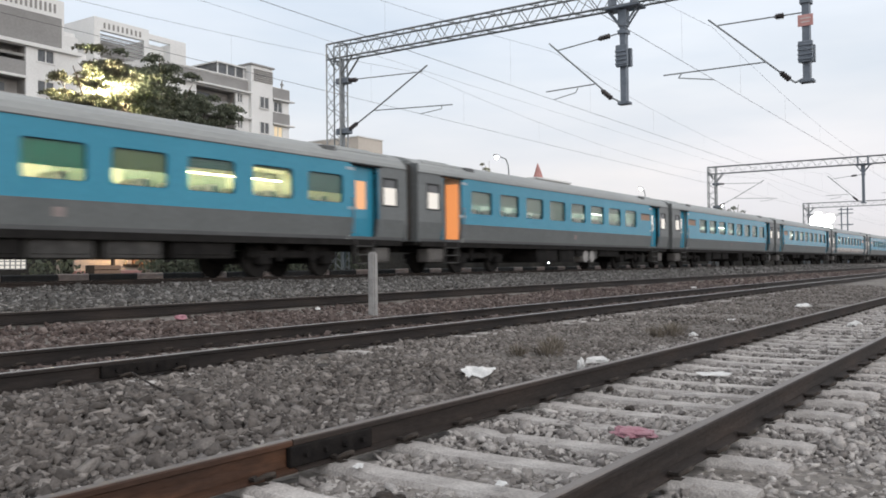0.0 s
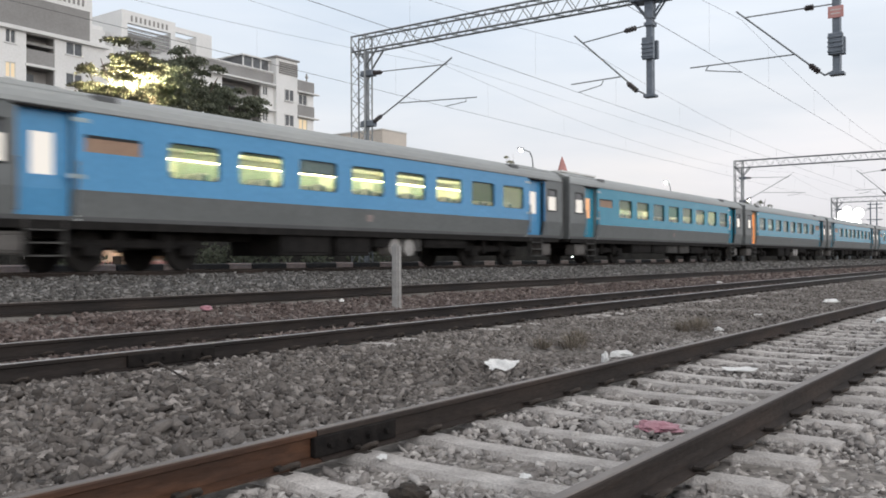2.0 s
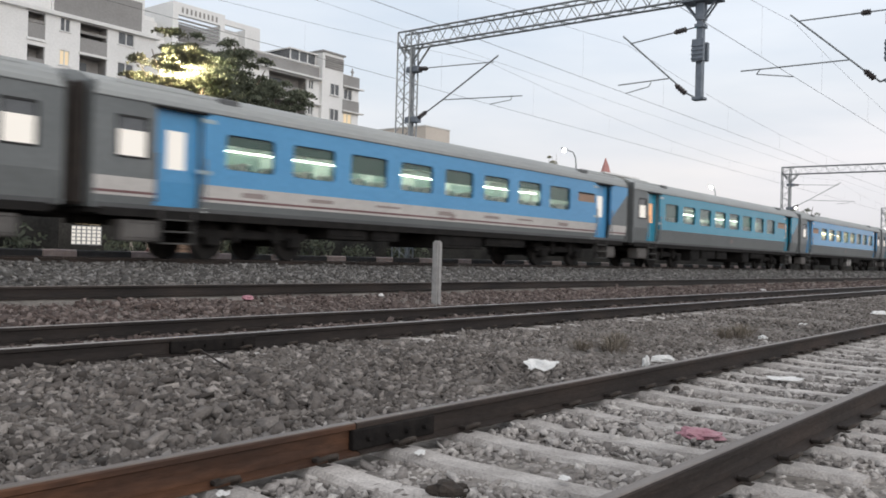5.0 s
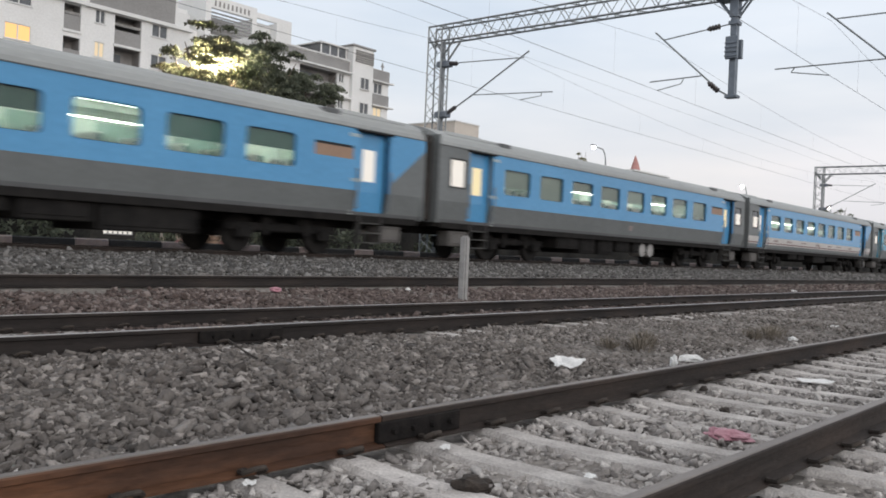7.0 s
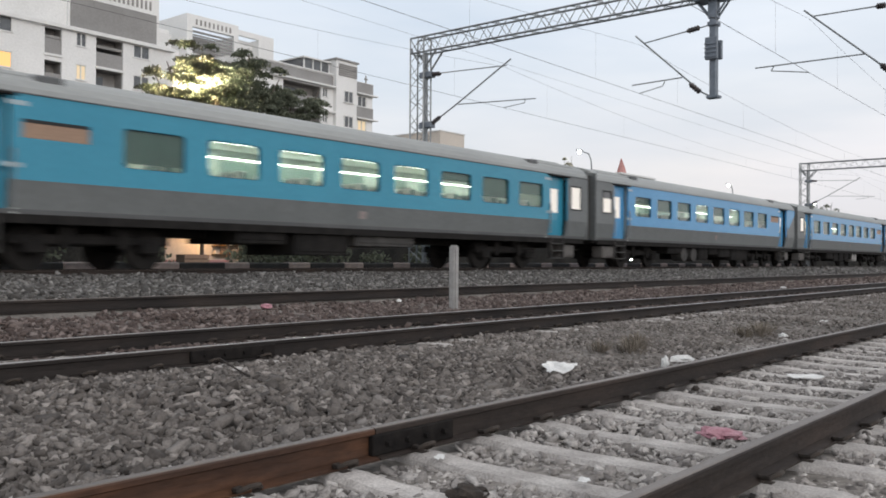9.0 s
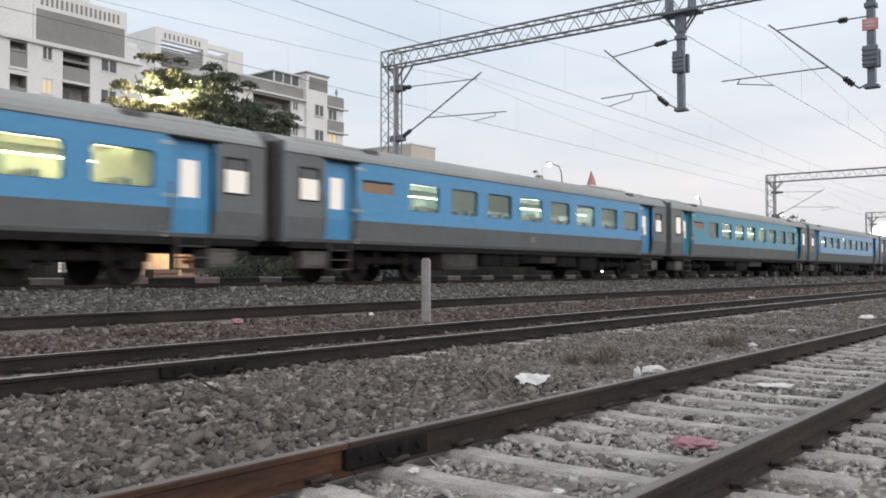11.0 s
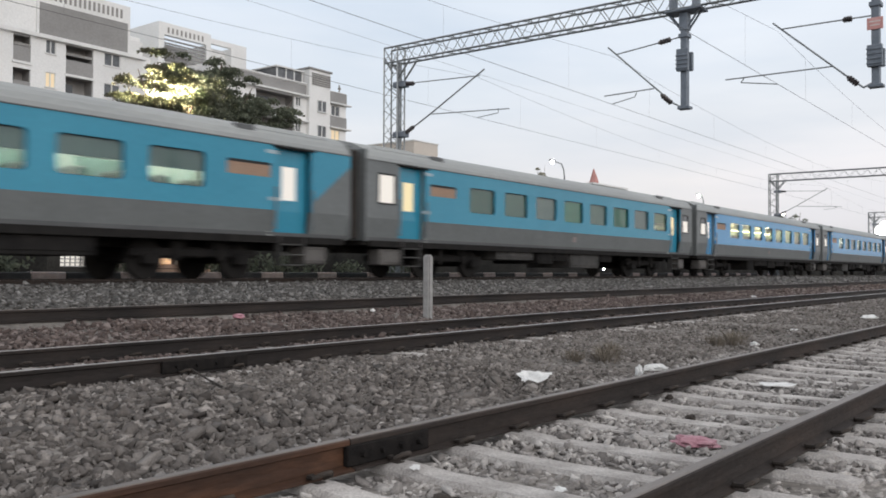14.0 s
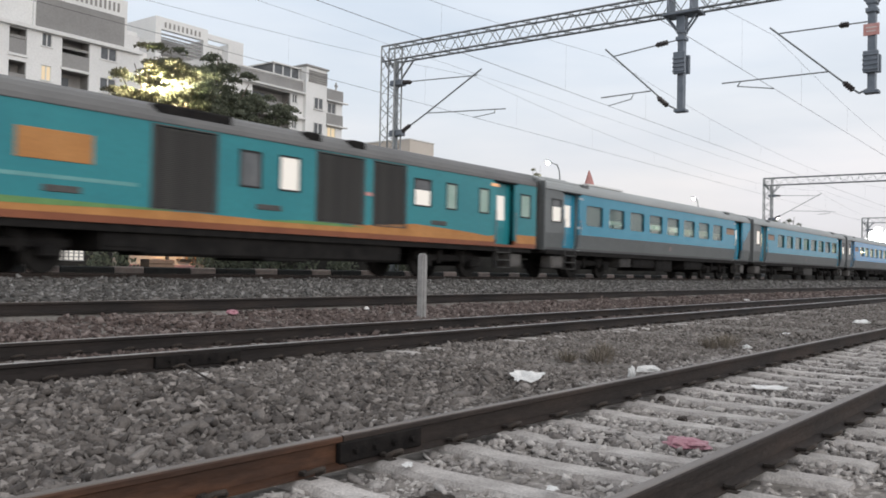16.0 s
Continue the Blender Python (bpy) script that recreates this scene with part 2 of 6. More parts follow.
MARKP = mat("faded_marking_paint", [(0.27, 0.37, 0.42), (0.35, 0.44, 0.48)], 0.5, 0, 2, 20, 0.02, 0.1)
# Vestibule light put into the wall as orange emission, without a lamp.
LIT_DEEP = glow_mat("deep_orange_glow_panel", (1.0, 0.37, 0.13), 0.75)
PANE = glass_mat("tinted_pane", (0.87, 0.90, 0.86), 0.04, 0.5)
CLEAR = glass_mat("clear_pane", (0.9, 0.92, 0.9))
SEAL = mat("window_seal", [(0.012, 0.012, 0.013), (0.02, 0.02, 0.02)], 0.6, 0, 5, 30, 0, 0.1)
TUBE_W = glow_mat("white_ceiling_tube", (0.88, 1.0, 0.92), 26.0)
COVER = mat("white_headrest_cover", [(0.66, 0.68, 0.66), (0.78, 0.79, 0.77)], 0.9, 0, 6, 50, 0.1, 0.08)
FARWIN = mat("curtained_far_window", [(0.20, 0.29, 0.265), (0.36, 0.46, 0.43)], 0.5, 0, 1.1, 16, 0, 0.15)
MAROON = mat("maroon_stripe_paint", [(0.16, 0.085, 0.09), (0.22, 0.125, 0.125)], 0.5, 0, 1, 12, 0.02, 0.1)
TUBE_Y = glow_mat("warm_ceiling_tube", (1.0, 0.86, 0.50), 55.0)
LIT_W = glow_mat("lit_white_diffuser", (1.0, 0.94, 0.86), 0.66)
LIT_O = glow_mat("lit_orange_diffuser", (1.0, 0.52, 0.26), 0.72)
LIT_Y = glow_mat("lit_yellow_diffuser", (1.0, 0.84, 0.50), 0.72)
FROST = mat("frosted_pane", [(0.55, 0.56, 0.56), (0.66, 0.67, 0.66)], 0.3, 0, 4, 30, 0, 0.05)
FROSTG = mat("green_frosted_pane", [(0.28, 0.42, 0.36), (0.40, 0.52, 0.46)], 0.3, 0, 2.5, 20, 0, 0.12)
LOUVRE = mat("grey_louvre_metal", [(0.075, 0.072, 0.07), (0.12, 0.115, 0.11)], 0.6, 0.3, 3, 30, 0.1, 0.15)
ORANGEP = mat("rust_orange_band_paint", [(0.19, 0.062, 0.032), (0.27, 0.092, 0.043)], 0.4, 0, 0.6, 9, 0.02, 0.12)
GREENP = mat("green_band_paint", [(0.10, 0.24, 0.09), (0.17, 0.32, 0.11)], 0.4, 0, 0.6, 9, 0.02, 0.08)
AMBERP = mat("amber_board_paint", [(0.42, 0.185, 0.055), (0.52, 0.245, 0.08)], 0.45, 0, 1.2, 14, 0.02, 0.12)
STREAKP = mat("pale_streak_paint", [(0.12, 0.33, 0.33), (0.20, 0.42, 0.42)], 0.4, 0, 0.8, 10, 0.02, 0.1)
TANP = mat("tan_louvre_window", [(0.29, 0.19, 0.135), (0.37, 0.25, 0.175)], 0.5, 0, 2, 20, 0.02, 0.1)
WALLW = mat("white_render_wall", [(0.70, 0.70, 0.69), (0.79, 0.79, 0.78)], 0.85, 0, 0.25, 6, 0.1, 0.06)
WALLG = mat("grey_render_wall", [(0.25, 0.245, 0.24), (0.31, 0.305, 0.30)], 0.85, 0, 0.3, 6, 0.1, 0.08)
WALLB = mat("beige_render_wall", [(0.52, 0.47, 0.42), (0.60, 0.55, 0.49)], 0.85, 0, 0.3, 6, 0.1, 0.06)
DARKW = mat("dark_window_glass", [(0.085, 0.09, 0.097), (0.13, 0.136, 0.143)], 0.12, 0, 2, 20, 0, 0.1, spec=0.6)
# Near-black brown, mottled in tone, for the boundary and shop walls.
WALLD = mat("near_black_wall", [(0.028, 0.027, 0.025), (0.06, 0.056, 0.05)], 0.95, 0, 0.7, 10, 0.1, 0.25, spec=0.1)
# Balcony and slot shade is put into this grey; roof pieces share it.
VOID = mat("shade_and_roof_grey", [(0.24, 0.232, 0.225), (0.32, 0.31, 0.30)], 0.9, 0, 1, 10, 0.05, 0.1)
TRIMW = mat("white_trim", [(0.66, 0.66, 0.65), (0.74, 0.74, 0.73)], 0.7, 0, 1, 10, 0.05, 0.05)
LIT_ROOM = glow_mat("lit_room", (1.0, 0.58, 0.22), 1.0)
LIT_ROOM2 = glow_mat("lit_pale_room", (1.0, 0.80, 0.52), 0.6)
BARK = mat("bark", [(0.06, 0.045, 0.035), (0.11, 0.085, 0.065)], 0.95, 0, 4, 40, 0.5, 0.2)
LEAF = island_mat("leaf", [(0.10, 0.115, 0.085), (0.13, 0.147, 0.105), (0.165, 0.182, 0.13), (0.20, 0.217, 0.15)], 0.7, 0.1)


def see_through(m, share):
    """Leaves pass part of the light on."""
    n, l = m.node_tree.nodes, m.node_tree.links
    b = n["Principled BSDF"]
    t, x = n.new("ShaderNodeBsdfTranslucent"), n.new("ShaderNodeMixShader")
    l.new(b.inputs["Base Color"].links[0].from_socket, t.inputs["Color"])
    x.inputs[0].default_value = share
    l.new(b.outputs[0], x.inputs[1])
    l.new(t.outputs[0], x.inputs[2])
    l.new(x.outputs[0], n["Material Output"].inputs["Surface"])


see_through(LEAF, 0.4)
LEAF_PALE = island_mat("pale_leaf", [(0.075, 0.078, 0.05), (0.11, 0.112, 0.072), (0.15, 0.15, 0.095)], 0.7, 0.1)
# Street lamp's light put into the leaf colour of the small far tree.
LEAF_LAMPLIT = island_mat("lamplit_pale_leaf", [(0.20, 0.20, 0.13), (0.28, 0.275, 0.18), (0.36, 0.35, 0.24)], 0.7, 0.1)
see_through(LEAF_PALE, 0.4)
DRY = island_mat("dry_weed_leaf", [(0.14, 0.12, 0.095), (0.25, 0.215, 0.175)], 0.9, 0.1)
LAMP_HOT = glow_mat("street_lamp_glow", (1.0, 0.97, 0.90), 60.0)
LAMP_WARM = glow_mat("warm_street_lamp_glow", (1.0, 0.84, 0.45), 60.0)
FLOOD = glow_mat("floodlight_glow", (1.0, 0.98, 0.94), 12.0)
LITTER = mat("white_plastic_litter", [(0.62, 0.62, 0.61), (0.78, 0.78, 0.77)], 0.5, 0, 10, 60, 0.2, 0.08)
PINK = mat("pink_plastic_bag", [(0.36, 0.16, 0.20), (0.47, 0.26, 0.30)], 0.5, 0, 8, 60, 0.3, 0.15)
BLACKP = mat("black_kerb_paint", [(0.035, 0.035, 0.037), (0.06, 0.058, 0.058)], 0.8, 0, 3, 30, 0.1, 0.2)
KERBW = mat("white_kerb_paint", [(0.32, 0.255, 0.24), (0.48, 0.395, 0.37)], 0.8, 0, 3, 30, 0.1, 0.18)
# Distance haze is mixed into this pale rooftop grey.
HAZE = mat("haze_pale_rooftops", [(0.40, 0.40, 0.42), (0.46, 0.46, 0.48)], 0.95, 0, 0.05, 1, 0, 0.05)


# ---- mesh helpers ----
def mesh_of(name, verts, faces, material, smooth=False):
    me = bpy.data.meshes.new(name)
    me.from_pydata([tuple(v) for v in verts], [], faces)
    me.materials.append(material)
    if smooth:
        me.polygons.foreach_set("use_smooth", [True] * len(me.polygons))
    me.update()
    return me


def bm_mesh(name, bm, material, smooth=False):
    me = bpy.data.meshes.new(name)
    bmesh.ops.recalc_face_normals(bm, faces=bm.faces)
    bm.to_mesh(me)
    bm.free()
    me.materials.append(material)
    if smooth:
        me.polygons.foreach_set("use_smooth", [True] * len(me.polygons))
    return me


def part(name, me, parent, label="", m=None):
    ob = new(name, me)
    ob.parent = parent
    if m is not None:
        ob.matrix_basis = m
    if label:
        ob["label"] = label
    return ob


def empty(name, m=None):
    ob = new(name)
    ob.empty_display_size = 0.2
    if m is not None:
        ob.matrix_basis = m
    return ob


def boxes(items, bevel=0.0):
    """Boxes (x0, x1, y0, y1, z0, z1), bevelled, in one bmesh."""
    bm = bmesh.new()
    for x0, x1, y0, y1, z0, z1 in items:
        m = Matrix.Translation(((x0 + x1) / 2, (y0 + y1) / 2, (z0 + z1) / 2)) @ Matrix.Diagonal((x1 - x0, y1 - y0, z1 - z0, 1))
        bmesh.ops.create_cube(bm, size=1, matrix=m)
    if bevel:
        bmesh.ops.bevel(bm, geom=bm.edges[:], offset=bevel, segments=1, affect="EDGES")
    return bm


def tube(bm, pts, r, seg=6):
    """A round bar along points, with radius r or a radius for each point."""
    pts = [Vector(p) for p in pts]
    rs = r if isinstance(r, (list, tuple)) else [r] * len(pts)
    rings = []
    for i, p in enumerate(pts):
        d = (pts[min(i + 1, len(pts) - 1)] - pts[max(i - 1, 0)]).normalized()
        u = d.cross(Vector((0, 0, 1)))
        if u.length < 0.05:
            u = d.cross(Vector((1, 0, 0)))
        u.normalize()
        v = u.cross(d)
        rings.append([bm.verts.new(p + rs[i] * (math.cos(a) * u + math.sin(a) * v)) for a in
                      (2 * math.pi * k / seg for k in range(seg))])
    for a, b in zip(rings, rings[1:]):
        for k in range(seg):
            bm.faces.new((a[k], a[(k + 1) % seg], b[(k + 1) % seg], b[k]))
    bm.faces.new(rings[0][::-1])
    bm.faces.new(rings[-1])
    return bm


def bars(segments, r, seg=5):
    bm = bmesh.new()
    for a, b in segments:
        tube(bm, [a, b], r, seg)
    return bm


def disc(x, y, z, r, depth, seg=20):
    """A wheel-like cylinder with its axis along y."""
    bm = bmesh.new()
    bmesh.ops.create_cone(bm, cap_ends=True, segments=seg, radius1=r, radius2=r, depth=depth,
                          matrix=pose(x, y, z, 90, 0, 0))
    return bm


def holed(x0, x1, z0, z1, y0, y1, holes):
    """A wall in the xz plane, y0 to y1 thick, with rectangular openings (x0, x1, z0, z1) right through it."""
    xs = sorted({x0, x1, *(min(max(v, x0), x1) for h in holes for v in h[:2])})
    zs = sorted({z0, z1, *(min(max(v, z0), z1) for h in holes for v in h[2:])})

    def solid(i, j):
        if i < 0 or j < 0 or i >= len(xs) - 1 or j >= len(zs) - 1:
            return False
        cx, cz = (xs[i] + xs[i + 1]) / 2, (zs[j] + zs[j + 1]) / 2
        return not any(h[0] < cx < h[1] and h[2] < cz < h[3] for h in holes)

    bm = bmesh.new()
    cache = {}

    def v(i, j, k):
        if (i, j, k) not in cache:
            cache[i, j, k] = bm.verts.new((xs[i], (y0, y1)[k], zs[j]))
        return cache[i, j, k]

    for i in range(len(xs) - 1):
        for j in range(len(zs) - 1):
            if not solid(i, j):
                continue
            bm.faces.new((v(i, j, 0), v(i + 1, j, 0), v(i + 1, j + 1, 0), v(i, j + 1, 0)))
            bm.faces.new((v(i, j, 1), v(i, j + 1, 1), v(i + 1, j + 1, 1), v(i + 1, j, 1)))
            for di, dj, a, b in ((-1, 0, (i, j), (i, j + 1)), (1, 0, (i + 1, j + 1), (i + 1, j)),
                                 (0, -1, (i + 1, j), (i, j)), (0, 1, (i, j + 1), (i + 1, j + 1))):
                if not solid(i + di, j + dj):
                    bm.faces.new((v(*a, 0), v(*b, 0), v(*b, 1), v(*a, 1)))
    return bm


# ---- the ground ----
TRAIN_Y, TRAIN_RAIL = 18.02, 0.67
T2_Y, T2_Z = 11.5, 0.36
T3_Y, T3_Z = 7.85, 0.09
NEAR_TILT = -0.0175
RAIL_H = 0.172


def near_mid(x):
    return 2.50 + NEAR_TILT * x


PROFILE = [(-400, -0.32), (-30, -0.32), (-4, -0.32), (0.6, -0.24), (1.1, -0.226), (3.9, -0.226), (4.4, -0.195), (5.2, -0.14), (6.3, -0.11), (6.9, -0.105),
           (8.8, -0.095), (9.6, 0.0), (11.0, 0.09), (11.44, 0.12), (11.58, 0.27), (12.2, 0.35), (13.5, 0.40), (15.2, 0.46),
           (16.2, 0.54), (16.9, 0.545), (19.2, 0.545), (20.3, 0.40), (20.8, 0.38), (24.0, 0.30), (40, 0.3), (400, 0.3), (3000, 0.3)]


def ground_z(x, y):
    base = np.interp(y, [p[0] for p in PROFILE], [p[1] for p in PROFILE])
    return base


gx = np.concatenate([[-3000, -600, -150, -60, -30], np.arange(-20, 40, 0.5), np.arange(40, 160, 4.0), [200, 300, 500, 900, 3000]])
gy = np.concatenate([[-3000, -600, -150, -40, -15, -6], np.arange(-4, 22, 0.25), [23, 24, 30, 40, 60, 100, 300, 900, 3000]])
GX, GY = np.meshgrid(gx, gy, indexing="ij")
GZ = ground_z(GX, GY)
wave = np.array([[noise.noise((x * 0.9, y * 0.9, 3.1)) for y in gy] for x in gx])
GZ = GZ + 0.025 * wave * (np.abs(GY) < 21)
gv = np.stack([GX.ravel(), GY.ravel(), GZ.ravel()], 1)
ny = len(gy)
gf = [(i * ny + j, (i + 1) * ny + j, (i + 1) * ny + j + 1, i * ny + j + 1) for i in range(len(gx) - 1) for j in range(ny - 1)]
ground = tagged(new("ground", mesh_of("ground", gv, gf, EARTH, True)), "grey-brown stony railway formation sloping up to the main line",
                "ground", kind="structure")

# loose ballast stones, in four spreads
rng = np.random.default_rng(7)
BLOCK = bmesh.new()
bmesh.ops.create_cube(BLOCK, size=1.5)
bmesh.ops.triangulate(BLOCK, faces=BLOCK.faces[:])
ICO_V = np.array([v.co[:] for v in BLOCK.verts])
ICO_F = np.array([[v.index for v in f.verts] for f in BLOCK.faces])
BLOCK.free()
SHAPES = []
for s in range(24):
    v = ICO_V * rng.uniform(0.5, 1.15, (len(ICO_V), 3))
    v = v * np.array([1.15, rng.uniform(0.5, 0.95), rng.uniform(0.22, 0.5)])
    lean = Euler(rng.uniform(-0.5, 0.5, 3)).to_matrix()
    SHAPES.append(v @ np.array(lean))


def stones(name, label, x0, x1, y0, y1, per_m2, size, material, sink=0.25, keep=None, slope=0.0):
    n = int((x1 - x0) * (y1 - y0) * per_m2)
    px, py = rng.uniform(x0, x1, n), rng.uniform(y0, y1, n)
    if slope:
        py = py + slope * px
    if keep is not None:
        ok = keep(px, py)
        px, py = px[ok], py[ok]
        n = len(px)
    sz = size * rng.lognormal(0, 0.32, n)
    pz = ground_z(px, py) + 0.015 * np.sin(px * 2.1 + py) + sz * (0.5 - sink)
    a, b, c = (rng.uniform(0, 2 * np.pi, n) for _ in range(3))
    b = (b - np.pi) * 0.27
    base = np.stack(SHAPES)[rng.integers(0, len(SHAPES), n)] * sz[:, None, None]
    ca, sa, cb, sb = np.cos(a), np.sin(a), np.cos(b), np.sin(b)
    X = base[:, :, 0] * cb[:, None] + base[:, :, 2] * sb[:, None]
    Z = -base[:, :, 0] * sb[:, None] + base[:, :, 2] * cb[:, None]
    Y = base[:, :, 1]
    X, Y = X * ca[:, None] - Y * sa[:, None], X * sa[:, None] + Y * ca[:, None]
    V = np.stack([X + px[:, None], Y + py[:, None], Z + pz[:, None]], 2).reshape(-1, 3)
    F = (ICO_F[None] + (np.arange(n) * len(ICO_V))[:, None, None]).reshape(-1, 3)
    me = bpy.data.meshes.new(name)
    me.vertices.add(len(V))
    me.vertices.foreach_set("co", V.ravel())
    me.loops.add(F.size)
    me.loops.foreach_set("vertex_index", F.ravel().astype(np.int32))
    me.polygons.add(len(F))
    me.polygons.foreach_set("loop_start", np.arange(0, F.size, 3, dtype=np.int32))
    me.materials.append(material)
    me.update(calc_edges=True)
    return tagged(new(name, me), label, "ballast", kind="stuff")


def on_rails(px, py, half=0.09):
    off = py - near_mid(px)
    hit = (np.abs(np.abs(off) - 0.872) < half)
    for mid in (T3_Y, TRAIN_Y):
        hit |= np.abs(np.abs(py - mid) - 0.872) < half
    return hit | (np.abs(py - T2_Y) < half)


NEAR_PITCH, NEAR_PHASE = 0.62, 0.04


def between_sleepers(px, py):
    off = np.abs(py - near_mid(px))
    u = (px - NEAR_PHASE + NEAR_PITCH / 2) % NEAR_PITCH - NEAR_PITCH / 2
    bare = (off < 1.34) & (np.abs(u) < 0.125) & (rng.uniform(0, 1, len(px)) < np.where(off > 0.95, 0.78, 0.92) * (0.8 + 0.2 * (np.sin(px * 1.9 + py * 2.3) > -0.3)))
    return ~bare & ~on_rails(px, py)


free = lambda x, y: ~on_rails(x, y)
stones("ballast", "dusty grey crushed stone lying between sleepers and rails", 1.2, 13, 0.2, 4.1, 760, 0.029, STONE_DUST, 0.25, between_sleepers)
stones("ballast", "grey-brown crushed stone heaped between two tracks", -0.5, 7.5, 3.6, 6.84, 900, 0.034, STONE, 0.18, free)
stones("ballast", "dusty brown crushed stone between two tracks", 7.5, 14, 3.4, 6.86, 640, 0.029, STONE_MID, 0.3, free)
stones("ballast", "dusty grey crushed stone along the siding further off", 13, 40, -1.5, 3.4, 150, 0.045, STONE_DUST, 0.3, between_sleepers)
stones("ballast", "grey-brown crushed stone further along the tracks", 14, 40, 2.9, 7.0, 170, 0.036, STONE_MID, 0.4, free)
stones("ballast", "dark stone between the rails of the middle track", -3, 34, 7.0, 8.7, 300, 0.036, STONE_RED, 0.42, free)
stones("ballast", "reddish brown crushed stone beyond the middle track", 0, 36, 8.7, 11.41, 300, 0.040, STONE_RED, 0.25, free)
stones("ballast", "pale fresh crushed stone on the main line's shoulder", 2, 46, 11.64, 17.0, 190, 0.044, STONE_PALE, 0.25, free)
stones("ballast", "pale crushed stone far along the main line", 46, 105, 11.64, 17.0, 45, 0.075, STONE_PALE, 0.3, free)
stones("ballast", "reddish crushed stone far along the middle track", 36, 90, 8.7, 11.36, 70, 0.065, STONE_RED, 0.3, free)
stones("ballast", "fresh crushed stone beneath the passing train", 4, 46, 17.2, 20.2, 50, 0.045, STONE_PALE, 0.4, free)
stones("ballast", "dusty crushed stone of the siding behind", -8, 1.2, -0.6, 4.1, 420, 0.031, STONE_DUST, 0.25, between_sleepers)
stones("ballast", "grey-brown crushed stone between the tracks behind", -8, -0.5, 3.6, 7.0, 420, 0.034, STONE, 0.2, free)
stones("ballast", "dusty stone trodden into the verge of the siding", -8, 13, -3.0, 0.2, 180, 0.030, STONE_MID, 0.35, free)
stones("ballast", "crushed stone of the far tracks behind", -25, 0, 8.7, 17.0, 60, 0.045, STONE_PALE, 0.3, free)


# ---- rails and sleepers ----
def bar_mesh(key, length, half, material):
    """A bar along x with a symmetric section, given by its right half."""
    prof = half + [(-y, z) for y, z in reversed(half)]
    n = len(prof)
    v = [(0, y, z) for y, z in prof] + [(length, y, z) for y, z in prof]
    f = [(i, (i + 1) % n, n + (i + 1) % n, n + i) for i in range(n)] + [tuple(range(n))[::-1], tuple(range(n, 2 * n))]
    return mesh_of(key, v, f, material)


def rail(x0, x1, y, z, label, material=RAIL, tilt=0.0, group="rails", top=HEADM):
    """A flat-bottomed rail: foot, web and head, with the worn running surface on top."""
    th = tagged(empty("rail", pose(x0, y, z, 0, 0, math.degrees(math.atan(tilt)))), label, "rail", group)
    n = x1 - x0
    part("rail_foot", bar_mesh("rail_foot", n, [(0.075, -0.172), (0.075, -0.160), (0.014, -0.145)], material), th)
    part("rail_web", bar_mesh("rail_web", n, [(0.012, -0.1449), (0.009, -0.095), (0.012, -0.0451)], material), th)
    head = part("rail_head", bar_mesh("rail_head", n, [(0.012, -0.045), (0.035, -0.035), (0.036, -0.012), (0.030, -0.004)], material), th)
    part("running_surface", bar_mesh("running_surface", n, [(0.031, -0.0039), (0.024, 0.0)], top), head, "worn bright running surface")
    return th


JOINT = 3.45
for side in (-0.872, 0.872):
    y_at = lambda x: near_mid(x) + side
    if side > 0:
        rail(-6, JOINT, y_at(-6), 0, "rusty orange-brown steel rail ending at a bolted joint", RUST, NEAR_TILT)
        rail(JOINT + 0.008, 170, y_at(JOINT), 0, "dark brown steel rail of the siding with a worn head", RAIL, NEAR_TILT)
    else:
        rail(-6, 170, y_at(-6), 0, "dark brown steel rail of the siding with a worn head", RAIL, NEAR_TILT)
for side in (-0.872, 0.872):
    rail(-25, 260, T3_Y + side, T3_Z, "dark steel rail of the middle track with a bright head", TRACKR, top=POLISH)
    rail(-40, 320, TRAIN_Y + side, TRAIN_RAIL, "steel rail of the main line under the train")
rail(-30, 300, T2_Y, T2_Z, "dark steel rail half sunk in pale ballast", TRACKR)

# fishplates at the joint
fp = empty("fishplate", pose(JOINT, near_mid(JOINT) + 0.872, 0, 0, 0, math.degrees(math.atan(NEAR_TILT))))
tagged(fp, "dark bolted fishplate joining two rail ends", "fishplate")
part("plate", bm_mesh("fishplate", boxes([(-0.03, 0.66, -0.052, -0.011, -0.150, -0.036)], 0.006), FISH), fp)
part("plate", bm_mesh("fishplate", boxes([(-0.03, 0.66, 0.011, 0.040, -0.137, -0.040)], 0.006), CLIP), fp)
for i in range(4):
    bb = bmesh.new()
    bmesh.ops.create_cone(bb, cap_ends=True, segments=6, radius1=0.02, radius2=0.017, depth=0.03, matrix=pose(0.08 + 0.16 * i, -0.064, -0.09, 90))
    part("bolt", bm_mesh("bolt", bb, FISH), fp)


def sleeper_mesh():
    """A prestressed concrete sleeper across y: tapered section, lower in the middle, raised rail seats."""
    st = [(-1.375, 0.0), (-1.30, 0.012), (-0.72, 0.012), (-0.45, -0.008), (0.45, -0.008), (0.72, 0.012), (1.30, 0.012), (1.375, 0.0)]
    v, f = [], []
    for y, z in st:
        w = 0.075 if abs(y) > 0.5 else 0.085
        v += [(-0.14, y, -0.21), (-w - 0.02, y, z - 0.03), (-w, y, z), (w, y, z), (w + 0.02, y, z - 0.03), (0.14, y, -0.21)]
    for i in range(len(st) - 1):
        for k in range(5):
            f.append((6 * i + k, 6 * i + k + 1, 6 * i + k + 7, 6 * i + k + 6))
    f += [(5, 4, 3, 2, 1, 0), tuple(6 * (len(st) - 1) + k for k in range(6))]
    return mesh_of("sleeper", v, f, CONCRETE)


